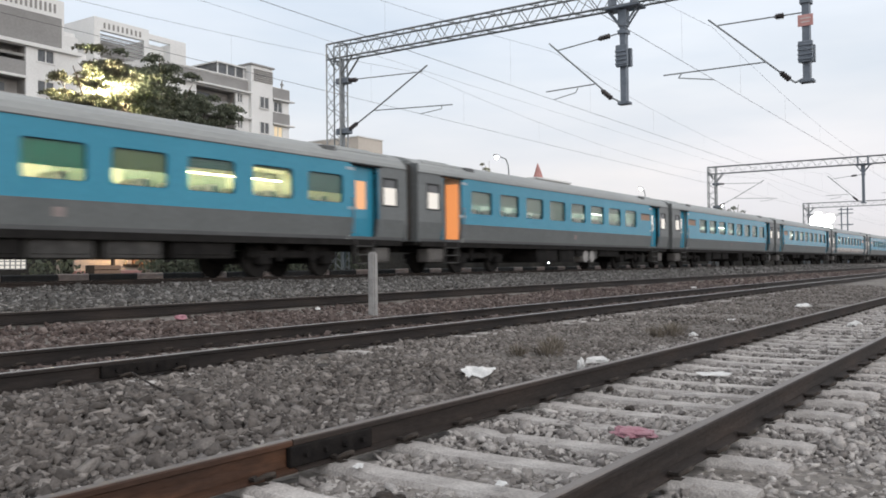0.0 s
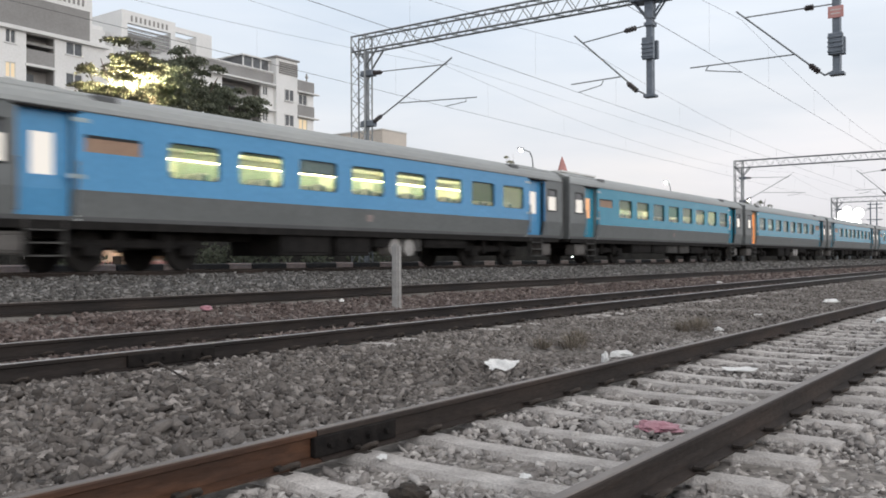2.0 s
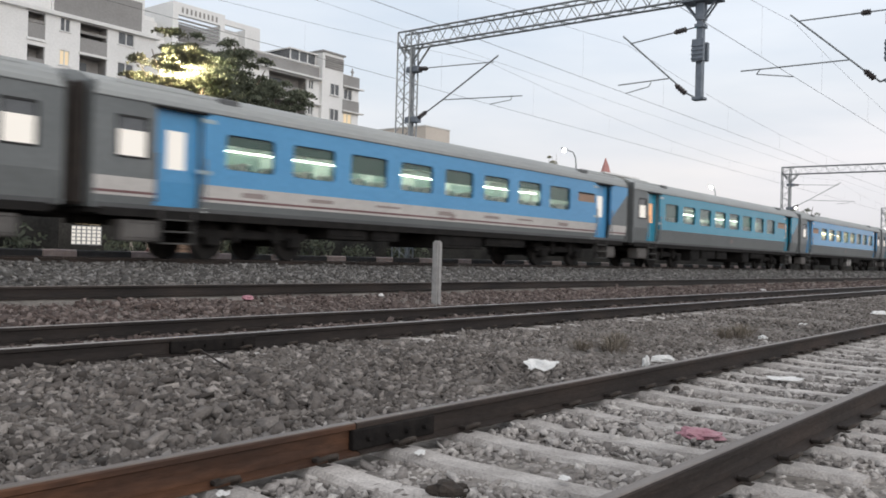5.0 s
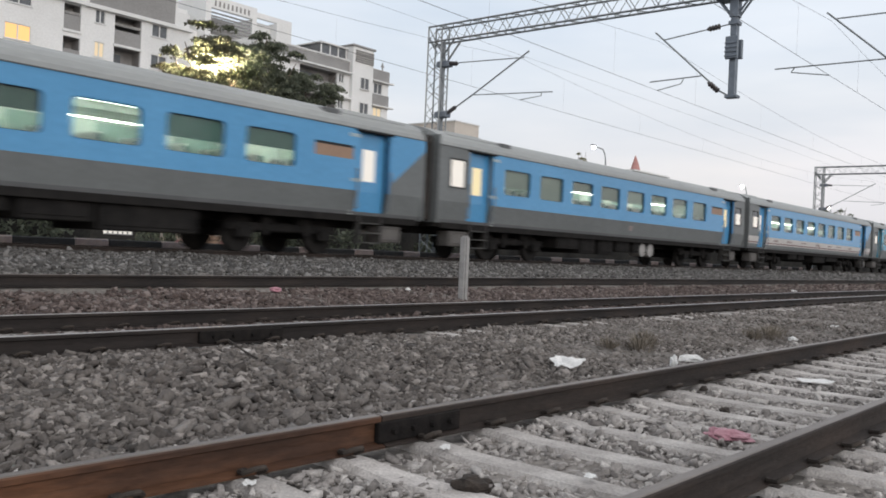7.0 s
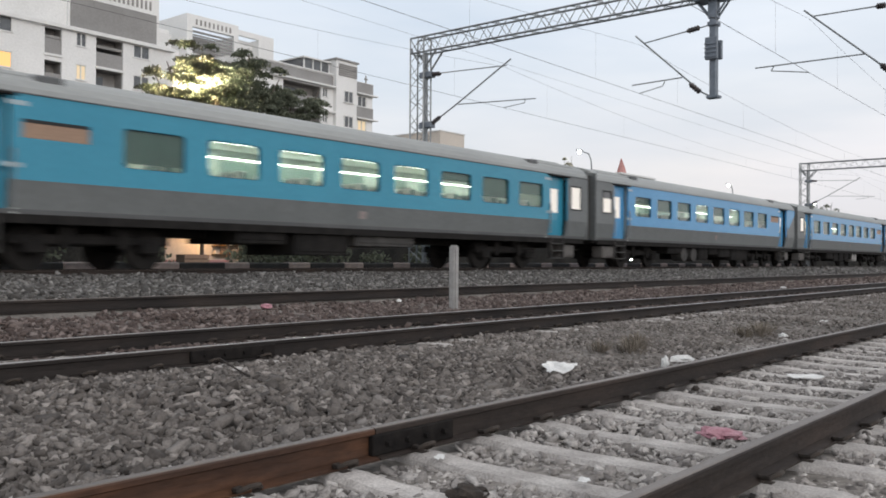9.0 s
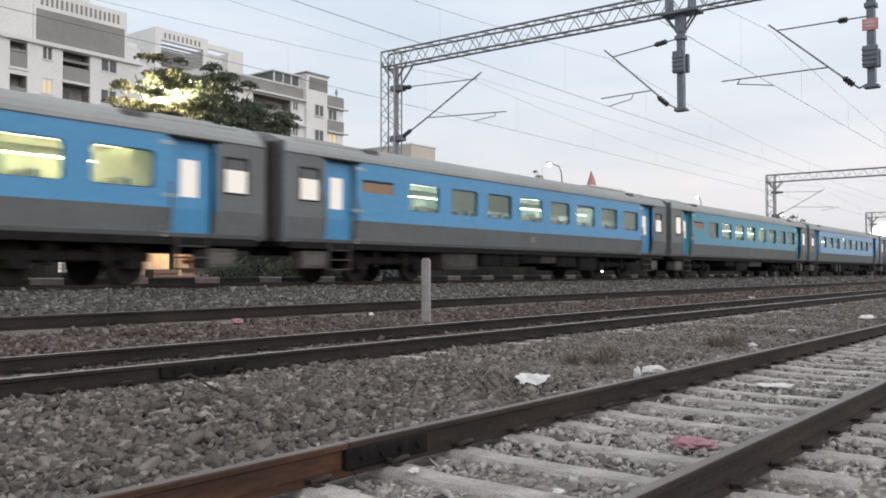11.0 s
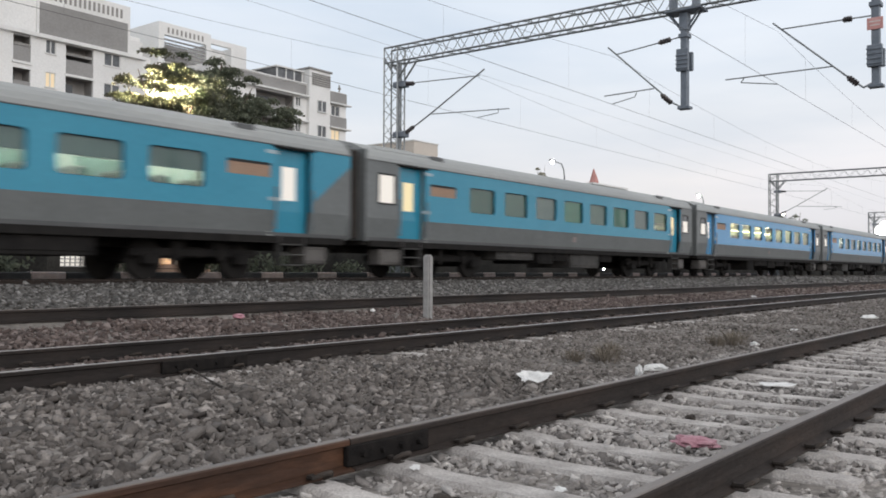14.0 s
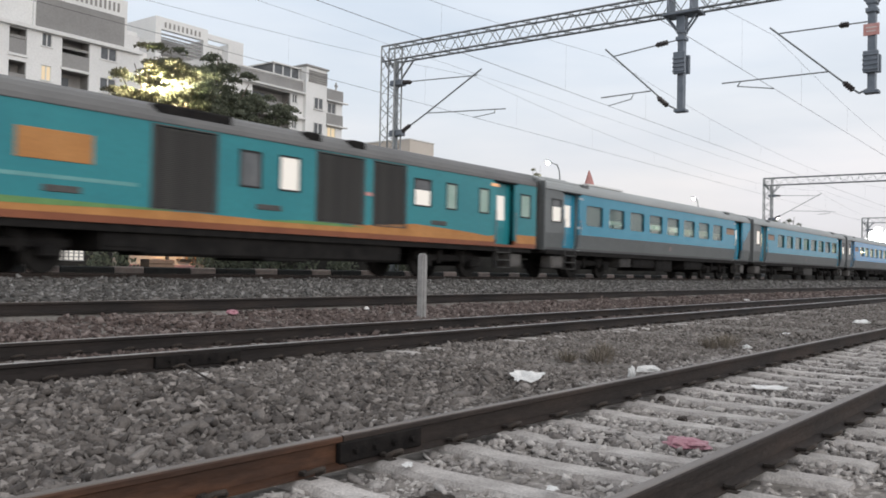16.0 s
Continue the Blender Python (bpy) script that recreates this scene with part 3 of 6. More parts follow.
def clip_mesh():
    bm = bmesh.new()
    tube(bm, [(-0.06, -0.01, 0.005), (-0.066, 0.04, 0.032), (-0.03, 0.075, 0.055), (0.03, 0.075, 0.055), (0.066, 0.045, 0.036), (0.05, -0.01, 0.03), (0.0, -0.03, 0.026)], 0.013, 6)
    for b in ((-0.03, 0.03, -0.02, 0.04, -0.02, 0.002),):
        m = Matrix.Translation(((b[0] + b[1]) / 2, (b[2] + b[3]) / 2, (b[4] + b[5]) / 2)) @ Matrix.Diagonal((b[1] - b[0], b[3] - b[2], b[5] - b[4], 1))
        bmesh.ops.create_cube(bm, size=1, matrix=m)
    return bm_mesh("rail_clip", bm, CLIP)


SLEEPER, CLIPM = sleeper_mesh(), clip_mesh()


def sleepers(x0, x1, pitch, mid, z, tilt, label, group, clips):
    ob0 = None
    for i in range(math.ceil((x0 - NEAR_PHASE) / pitch), int((x1 - NEAR_PHASE) / pitch) + 1):
        x = NEAR_PHASE + i * pitch
        m = pose(x, mid(x), z, 0, 0, math.degrees(math.atan(tilt)) + 0.6 * math.sin(i * 7.3))
        if ob0 is None:
            ob0 = tagged(new("sleeper", SLEEPER), label, "sleeper", group)
            ob0.matrix_basis = m
            if clips:
                for y in (-0.872, 0.872):
                    for s in (-1, 1):
                        part("rail_clip", CLIPM, ob0, "", pose(0, y + s * 0.082, 0.014, 0, 0, 0 if s > 0 else 180))
        else:
            copy_thing(ob0, m)


sleepers(-6, 34, NEAR_PITCH, near_mid, -0.186, NEAR_TILT, "pale grey concrete sleeper set in crushed stone", "siding sleepers", True)
sleepers(34, 100, NEAR_PITCH, near_mid, -0.186, NEAR_TILT, "pale grey concrete sleeper further along the siding", "siding sleepers", False)
sleepers(-14, 36, 0.62, lambda x: T3_Y, T3_Z - 0.186, 0, "dusty concrete sleeper of the middle track", "middle track sleepers", True)
sleepers(-14, 50, 0.62, lambda x: TRAIN_Y, TRAIN_RAIL - 0.186, 0, "concrete sleeper of the main line under the train", "main line sleepers", False)

# painted kerb behind the main line
kerb = empty("kerb", pose(0, 21.0, 0))
tagged(kerb, "low concrete kerb painted in black and white blocks", "kerb")
kw = bm_mesh("kerb_block", boxes([(-0.45, 0.45, 0, 0.35, 0.3, 0.82)], 0.03), KERBW)
kb = bm_mesh("kerb_block", boxes([(-0.77, 0.77, 0, 0.35, 0.3, 0.815)], 0.03), BLACKP)
for i in range(-3, 24):
    x = 13.7 + 2.45 * i
    part("kerb_block", kw, kerb, "white painted block", pose(x, 0, 0))
    part("kerb_block", kb, kerb, "black painted block", pose(x + 1.225, 0, 0))

# the short concrete post between the tracks
post = bmesh.new()
POST_AT = (12.56, 9.95)
pz = float(ground_z(0, 9.95)) - 0.05
bmesh.ops.create_cube(post, size=1, matrix=Matrix.Translation((0, 0, 0.55)) @ Matrix.Diagonal((0.15, 0.15, 1.36, 1)))
bmesh.ops.bevel(post, geom=post.edges[:], offset=0.03, segments=2, affect="EDGES")
mp_ob = tagged(new("marker_post", bm_mesh("marker_post", post, POST)), "short weathered concrete marker post between two tracks", "post")
mp_ob.matrix_basis = pose(POST_AT[0], POST_AT[1], pz, 0, 0, 8)


# ---- overhead line ----
TRUSS_Z0, TRUSS_Z1, TRUSS_HALF = 8.99, 9.59, 0.225
MAST_Y = 22.0


def lattice(p0, axis, length, a, b, half_a, half_b, r, step):
    """Zig-zag lacing on the four faces of a box girder, as bar segments."""
    segs = []
    n = max(2, round(length / step))
    for fa, fb, fixed in ((a, b, -1), (a, b, 1), (b, a, -1), (b, a, 1)):
        ha, hb = (half_a, half_b) if fa is a else (half_b, half_a)
        for i in range(n):
            s0, s1 = (-1, 1) if i % 2 else (1, -1)
            q0 = p0 + axis * (length * i / n) + fa * (s0 * ha) + fb * (fixed * hb)
            q1 = p0 + axis * (length * (i + 1) / n) + fa * (s1 * ha) + fb * (fixed * hb)
            segs.append((q0, q1))
    return segs


def chords(p0, axis, length, a, b, half_a, half_b, w):
    items = []
    for sa in (-1, 1):
        for sb in (-1, 1):
            items.append((p0 + a * (sa * half_a) + b * (sb * half_b), p0 + axis * length + a * (sa * half_a) + b * (sb * half_b)))
    return items


EX, EY, EZ = Vector((1, 0, 0)), Vector((0, 1, 0)), Vector((0, 0, 1))


def mast_parts(th, y, fine):
    base = float(ground_z(0, y))
    p0 = Vector((0, y, base))
    h = TRUSS_Z1 - base
    for a, b in chords(p0, EZ, h, EX, EY, 0.22, 0.34, 0.05):
        part("corner_angle", bm_mesh("corner_angle", bars([(a, b)], 0.04, 4), GALV), th)
    part("lacing", bm_mesh("lacing", bars(lattice(p0, EZ, h, EX, EY, 0.22, 0.34, 0.02, 0.48), 0.016, 4), GALV), th)
    part("column", bm_mesh("column", boxes([(-0.07, 0.07, y - 0.33, y - 0.19, base, TRUSS_Z0)] if y > 5 else [(-0.07, 0.07, y + 0.19, y + 0.33, base, TRUSS_Z0)], 0.01), GALV), th)
    s = -1 if y > 5 else 1
    part("knee_brace", bm_mesh("knee_brace", bars([((0.2 * q, y + 0.34 * s, 8.3), (0.2 * q, y + 0.95 * s, TRUSS_Z0)) for q in (-1, 1)] +
                                                  [((0.2 * q, y + 0.1 * s, 8.55), (0.2 * q, y - 0.34 * s, 9.2)) for q in (-1, 1)], 0.04, 5), GALV), th)


def cantilever(th, pts, top, reg, steady, ins):
    """A bracket arm: the diagonal tube, the top stay, the register arm, the steady arm and two insulators; points are (y, z)."""
    P = lambda q: (0, q[0], q[1])
    part("bracket_tube", bm_mesh("bracket_tube", bars([(P(a), P(b)) for a, b in zip(pts, pts[1:])], 0.028, 6), GALV), th)
    part("stay_tube", bm_mesh("stay_tube", bars([(P(top[0]), P(top[1]))], 0.02, 6), GALV), th)
    part("register_arm", bm_mesh("register_arm", bars([(P(reg[0]), P(reg[1]))], 0.02, 6), GALV), th)
    part("steady_arm", bm_mesh("steady_arm", bars([(P(a), P(b)) for a, b in zip(steady, steady[1:])], 0.016, 5), GALV), th)
    for a, b in ins:
        bm = bmesh.new()
        va, vb = Vector(P(a)), Vector(P(b))
        n = 9
        tube(bm, [va.lerp(vb, i / n) for i in range(n + 1)], [0.045] + [0.095 if i % 2 else 0.06 for i in range(1, n)] + [0.045], 9)
        part("insulator", bm_mesh("insulator", bm, INSUL), th, "dark brown porcelain insulator")


def drop_arm(th, y, z0, boxz, sign, plates=True):
    part("drop_post", bm_mesh("drop_post", boxes([(-0.11, 0.11, y - 0.10, y + 0.10, z0, 9.0)], 0.012), PLATE), th, "grey steel drop post")
    part("foot_plate", bm_mesh("foot_plate", boxes([(-0.15, 0.15, y - 0.19, y + 0.19, z0 - 0.03, z0 + 0.05)], 0.01), PLATE), th)
    part("hanger_bracket", bm_mesh("hanger_bracket", boxes([(-0.32, 0.32, y - 0.62, y + 0.55, 8.90, 8.97), (-0.14, 0.14, y - 0.14, y + 0.14, 8.35, 8.90),
                                                            (-0.28, 0.28, y - 0.40, y - 0.33, 8.97, 9.62), (-0.28, 0.28, y + 0.33, y + 0.40, 8.97, 9.62)], 0.015), PLATE), th)
    for q in (-1, 1):
        part("hanger_strut", bm_mesh("hanger_strut", bars([((0.1, y + 0.12 * q, 8.42), (0.1, y + 0.5 * q, 8.92)), ((-0.1, y + 0.12 * q, 8.42), (-0.1, y + 0.5 * q, 8.92))], 0.035, 5), PLATE), th)
    part("collar", bm_mesh("collar", boxes([(-0.16, 0.16, y - 0.15, y + 0.15, 8.12, 8.24)], 0.01), PLATE), th)
    if not plates:
        return
    for q in (-1, 1):
        x0, x1 = sorted((0.12 * q, 0.24 * q))
        part("balance_plate", bm_mesh("balance_plate", boxes([(x0, x1, y - 0.19, y + 0.19, boxz[0] + 0.025 * (1 + q), boxz[1] - 0.025 * (1 + q))], 0.015), PLATE), th)
    for i in range(4):
        part("plate_rib", bm_mesh("plate_rib", boxes([(-0.27, -0.243, y - 0.2, y + 0.2, boxz[0] + 0.06 + 0.13 * i, boxz[0] + 0.11 + 0.13 * i)], 0.008), PLATE), th)
    if sign:
        part("sign_plate", bm_mesh("sign_plate", boxes([(-0.15, -0.12, y - 0.20, y + 0.20, 7.48, 7.80)], 0.005), REDP), th, "small red enamel warning plate")
        part("lettering", bm_mesh("lettering", boxes([(-0.156, -0.1505, y - 0.14, y + 0.14, 7.68, 7.71), (-0.156, -0.1505, y - 0.12, y + 0.12, 7.58, 7.61)]), WHITEP), th)


WIRES_Y = (18.04, 12.68, 7.43)
CONTACT = (6.46, 6.35, 6.34)
CATENARY = (7.95, 7.93, 7.88)


def portal(x, name_label, near, dy=0.0, dz=0.0):
    th = tagged(empty("overhead_gantry", pose(x, dy, dz)), name_label, "gantry", "overhead gantries")
    p0, L = Vector((0, -3.6, (TRUSS_Z0 + TRUSS_Z1) / 2)), MAST_Y + 0.34 + 3.6
    hz = (TRUSS_Z1 - TRUSS_Z0) / 2
    for a, b in chords(p0, EY, L, EX, EZ, TRUSS_HALF, hz, 0.05):
        part("chord", bm_mesh("chord", bars([(a, b)], 0.038, 4), GALV), th)
    part("truss_lacing", bm_mesh("truss_lacing", bars(lattice(p0, EY, L, EX, EZ, TRUSS_HALF, hz, 0.02, 0.42), 0.015 if near else 0.009, 4), GALV), th)
    mast_parts(th, MAST_Y, near)
    mast_parts(th, -3.6, near)
    cantilever(th, [(21.38, 6.21), (20.13, 6.86), (17.72, 8.19)], ((21.45, 8.13), (17.92, 7.98)), ((20.13, 6.81), (16.65, 6.64)),
               [(17.11, 6.69), (17.11, 6.54), (18.04, 6.46)], [((21.40, 6.21), (20.98, 6.43)), ((21.40, 8.12), (20.98, 8.08))])
    for z in (6.05, 8.0):
        part("clamp", bm_mesh("clamp", boxes([(-0.16, 0.16, 21.36, 21.95, z, z + 0.22)], 0.02), PLATE), th)
    drop_arm(th, 10.21, 5.94, (7.07, 7.75), False, near)
    cantilever(th, [(10.33, 5.99), (10.61, 6.16), (12.81, 8.22)], ((10.31, 8.18), (12.51, 7.95)), ((11.22, 6.68), (12.94, 6.64)),
               [(11.80, 6.63), (11.88, 6.49), (12.68, 6.35)], [((10.64, 6.15), (10.98, 6.46)), ((10.66, 8.15), (11.07, 8.10))])
    drop_arm(th, 4.84, 5.95, (6.46, 7.05), True, near)
    cantilever(th, [(4.95, 6.05), (5.16, 5.96), (5.54, 6.29), (7.56, 8.13)], ((4.95, 7.90), (7.29, 7.92)), ((5.96, 6.65), (8.95, 6.66)),
               [(8.40, 6.64), (8.49, 6.52), (7.43, 6.34)], [((5.30, 6.06), (5.56, 6.31)), ((5.43, 7.90), (5.68, 7.90))])
    return th


PORTALS = (-22.0, 25.6, 74.6, 118.0)
portal(25.6, "grey lattice steel gantry carrying overhead line arms across the tracks", True)
portal(74.6, "grey lattice steel gantry further along the line", False, 0.0, -0.45)
portal(118.0, "distant grey lattice steel gantry over the tracks", False, 0.9, -1.2)

for i, y in enumerate(WIRES_Y):
    th = tagged(empty("overhead_line"), "copper contact wire hung by droppers from a sagging catenary wire", "overhead line", "overhead lines")
    xs = (-70.0,) + PORTALS + (166.0, 214.0, 262.0)
    zig = lambda k: (0.18 if k % 2 else -0.18)
    part("contact_wire", bm_mesh("contact_wire", tube(bmesh.new(), [(x, y, CONTACT[i]) for x in xs], 0.0065, 5), WIRE), th)
    cat, drops = [], []
    for k, (a, b) in enumerate(zip(xs, xs[1:])):
        n = 12
        for j in range(n):
            u = j / n
            cat.append((a + (b - a) * u, y, CATENARY[i] - 0.95 * 4 * u * (1 - u)))
        for u in (0.06, 0.19, 0.33, 0.5, 0.67, 0.81, 0.94):
            x = a + (b - a) * u
            drops.append(((x, y, CONTACT[i]), (x, y, CATENARY[i] - 0.95 * 4 * u * (1 - u))))
    part("catenary_wire", bm_mesh("catenary_wire", tube(bmesh.new(), cat, 0.0045, 5), WIRE), th)
    for d in drops[7:35]:
        part("dropper", bm_mesh("dropper", bars([d], 0.002, 4), WIRE), th)
th = tagged(new("earth_wire", bm_mesh("earth_wire", tube(bmesh.new(), [(x, 21.9, 9.6) for x in (-70, -22, 25.6, 73.2, 118, 262)], 0.005, 5), WIRE)),
            "thin steel earth wire along the mast tops", "wire")

# ---- beyond the line: houses, trees, lamps ----
def storey_block(th, x0, x1, y, z0, z1, depth, material, name="wall", holes=()):
    """A block whose front, with real openings, faces the tracks at y."""
    part(name, bm_mesh(name, holed(x0, x1, z0, z1, y, y + 0.25, list(holes)), material), th)
    part("side_wall", bm_mesh("side_wall", boxes([(x0, x0 + 0.25, y + 0.25, y + depth, z0, z1), (x1 - 0.25, x1, y + 0.25, y + depth, z0, z1), (x0 + 0.25, x1 - 0.25, y + depth - 0.25, y + depth, z0, z1)]), material), th)
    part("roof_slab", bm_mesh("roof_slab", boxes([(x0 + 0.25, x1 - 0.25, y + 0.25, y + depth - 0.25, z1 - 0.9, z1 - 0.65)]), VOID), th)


def house_window(th, x, y, z, w, h, glass=DARKW):
    """Frame with a mullion, pane set back in the opening and a sill."""
    f = part("window", bm_mesh("window", boxes([(x, x + 0.07, y + 0.04, y + 0.12, z, z + h), (x + w - 0.07, x + w, y + 0.04, y + 0.12, z, z + h), (x, x + w, y + 0.04, y + 0.12, z, z + 0.06),
                                                (x, x + w, y + 0.04, y + 0.12, z + h - 0.06, z + h), (x + w / 2 - 0.05, x + w / 2 + 0.05, y + 0.04, y + 0.12, z, z + h)]), TRIMW), th)
    part("pane", bm_mesh("pane", boxes([(x + 0.02, x + w - 0.02, y + 0.13, y + 0.16, z + 0.02, z + h - 0.02)]), glass), f)
    part("sill", bm_mesh("sill", boxes([(x - 0.08, x + w + 0.08, y - 0.10, y + 0.02, z - 0.09, z - 0.003)]), TRIMW), f)


def balcony(th, x, y, z, w, h, rail_h=1.0):
    """A recessed loggia: lining with the shade put into its grey, parapet and a door at the back."""
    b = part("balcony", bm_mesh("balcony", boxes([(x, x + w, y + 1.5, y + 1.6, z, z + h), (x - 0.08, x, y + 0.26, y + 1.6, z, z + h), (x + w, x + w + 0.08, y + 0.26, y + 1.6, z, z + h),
                                                  (x, x + w, y + 0.26, y + 1.6, z + h, z + h + 0.08), (x, x + w, y + 0.26, y + 1.6, z - 0.08, z)]), VOID), th, "recessed balcony with its shade in the lining colour")
    part("parapet", bm_mesh("parapet", boxes([(x, x + w, y + 0.03, y + 0.13, z, z + rail_h)]), WALLG), b)
    part("balcony_door", bm_mesh("balcony_door", boxes([(x + w * 0.15, x + w * 0.55, y + 1.44, y + 1.49, z, z + h * 0.85)], 0.01), DARKW), b)


def vent_row(th, x0, x1, y, z0, z1, n):
    step = (x1 - x0) / n
    for i in range(n):
        # Dark boxes on the wall carry the shade of open slots.
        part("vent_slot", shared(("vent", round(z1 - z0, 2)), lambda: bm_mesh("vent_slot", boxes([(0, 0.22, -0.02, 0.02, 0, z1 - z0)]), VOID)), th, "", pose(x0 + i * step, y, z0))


MESH = {}


def shared(key, make):
    if key not in MESH:
        MESH[key] = make()
    return MESH[key]


def apartment_left():
    """White block with a grey panel, loggias and a slotted parapet."""
    th = tagged(empty("apartment_building"), "white rendered apartment block with grey panels, loggias and slotted parapet", "building", "apartment blocks")
    y = 75.0
    wins, bals = [], []
    for f in range(6):
        z = 20.15 - 3.05 * f
        wins += [(39.5, y, z, 0.95, 1.35, LIT_ROOM2 if f == 1 else DARKW), (45.2, y, z, 1.7, 1.35, DARKW),
                 (31.6, y, z, 2.2, 1.35, LIT_ROOM if f == 1 else DARKW), (24.0, y, z, 1.8, 1.35, DARKW)]
        bals += [(41.4, y, z - 1.55, 2.7, 2.85), (36.6, y, z - 1.2, 1.55, 2.45)]
    storey_block(th, 10, 49.3, y, 0.2, 21.3, 14, WALLW, holes=[(a, a + w, z, z + h) for a, _, z, w, h, _ in wins] + [(a, a + w, z, z + h) for a, _, z, w, h in bals])
    for q in wins:
        house_window(th, *q)
    for q in bals:
        balcony(th, *q, 1.35)
        part("slab_edge", shared(("slab", q[3]), lambda: bm_mesh("slab_edge", boxes([(-0.1, q[3] + 0.1, -0.12, -0.002, -0.2, 0.02)]), TRIMW)), th, "", pose(q[0], y, q[2]))
    storey_block(th, 10, 38.7, y + 0.3, 21.3, 27.0, 10, WALLW, "upper_wall")
    storey_block(th, 38.7, 47.9, y + 0.02, 21.3, 26.3, 9, WALLW, "parapet_wall")
    part("grey_panel", bm_mesh("grey_panel", boxes([(38.9, 47.6, y - 0.06, y + 0.015, 21.75, 24.6)]), WALLG), th, "large grey rendered panel")
    part("end_parapet", bm_mesh("end_parapet", boxes([(47.9, 49.3, y + 0.02, y + 9, 21.3, 23.1)]), WALLW), th)
    part("cornice", bm_mesh("cornice", boxes([(30.0, 49.5, y - 0.4, y - 0.002, 21.35, 21.7)], 0.02), TRIMW), th)
    vent_row(th, 39.3, 47.3, y + 0.01, 25.0, 25.85, 17)
    part("stair_tower", bm_mesh("stair_tower", boxes([(40, 45.5, y + 2.5, y + 7, 26.3, 28.0)]), WALLW), th)
    return th


def apartment_middle():
    th = tagged(empty("apartment_building"), "white rendered apartment block with a slotted roof frame and grey loggias", "building", "apartment blocks")
    y, top = 80.0, 27.4
    wins = [(56.5 + 3.6 * i, y, 19.0 - 3.05 * f, 1.6, 1.4, DARKW) for i in range(3) for f in range(5)]
    storey_block(th, 54.5, 66.4, y, 0.2, 23.2, 12, WALLW, holes=[(a, a + w, z, z + h) for a, _, z, w, h, _ in wins])
    for q in wins:
        house_window(th, *q)
    part("side_pier", bm_mesh("side_pier", boxes([(54.5, 55.2, y + 0.02, y + 7, 23.2, top)]), WALLW), th)
    part("side_pier", bm_mesh("side_pier", boxes([(60.7, 61.3, y + 0.02, y + 7, 23.2, top - 1.3)]), WALLW), th)
    part("side_pier", bm_mesh("side_pier", boxes([(64.2, 66.4, y + 0.02, y + 7, 23.2, top - 1.0)]), WALLW), th)
    part("roof_beam", bm_mesh("roof_beam", boxes([(55.2, 61.3, y + 0.02, y + 0.5, top - 1.3, top)]), WALLW), th)
    part("roof_beam", bm_mesh("roof_beam", boxes([(61.3, 66.4, y + 0.02, y + 0.4, top - 1.0, top - 0.4)]), WALLW), th)
    part("back_wall", bm_mesh("back_wall", boxes([(55.2, 60.7, y + 3.5, y + 4.0, 23.2, top - 1.3)]), WALLG), th)
    part("back_wall", bm_mesh("back_wall", boxes([(61.3, 64.2, y + 1.2, y + 1.7, 23.2, top - 1.2)]), WALLW), th)
    for i in range(6):
        part("louvre_slat", shared("louvre_slat", lambda: bm_mesh("louvre_slat", boxes([(55.2, 60.7, 0.25, 0.35, 0, 0.16)]), WALLG)), th, "", pose(0, y, 25.6 - 0.4 * i))
    vent_row(th, 55.6, 60.6, y + 0.01, top - 1.05, top - 0.45, 9)
    part("water_tank", bm_mesh("water_tank", boxes([(51.0, 53.6, y + 2, y + 5, 23.5, 25.6)], 0.05), WALLW), th)
    part("low_wing", bm_mesh("low_wing", boxes([(49.6, 54.5, y + 1.5, y + 9, 0.2, 23.5)]), WALLW), th)
    return th


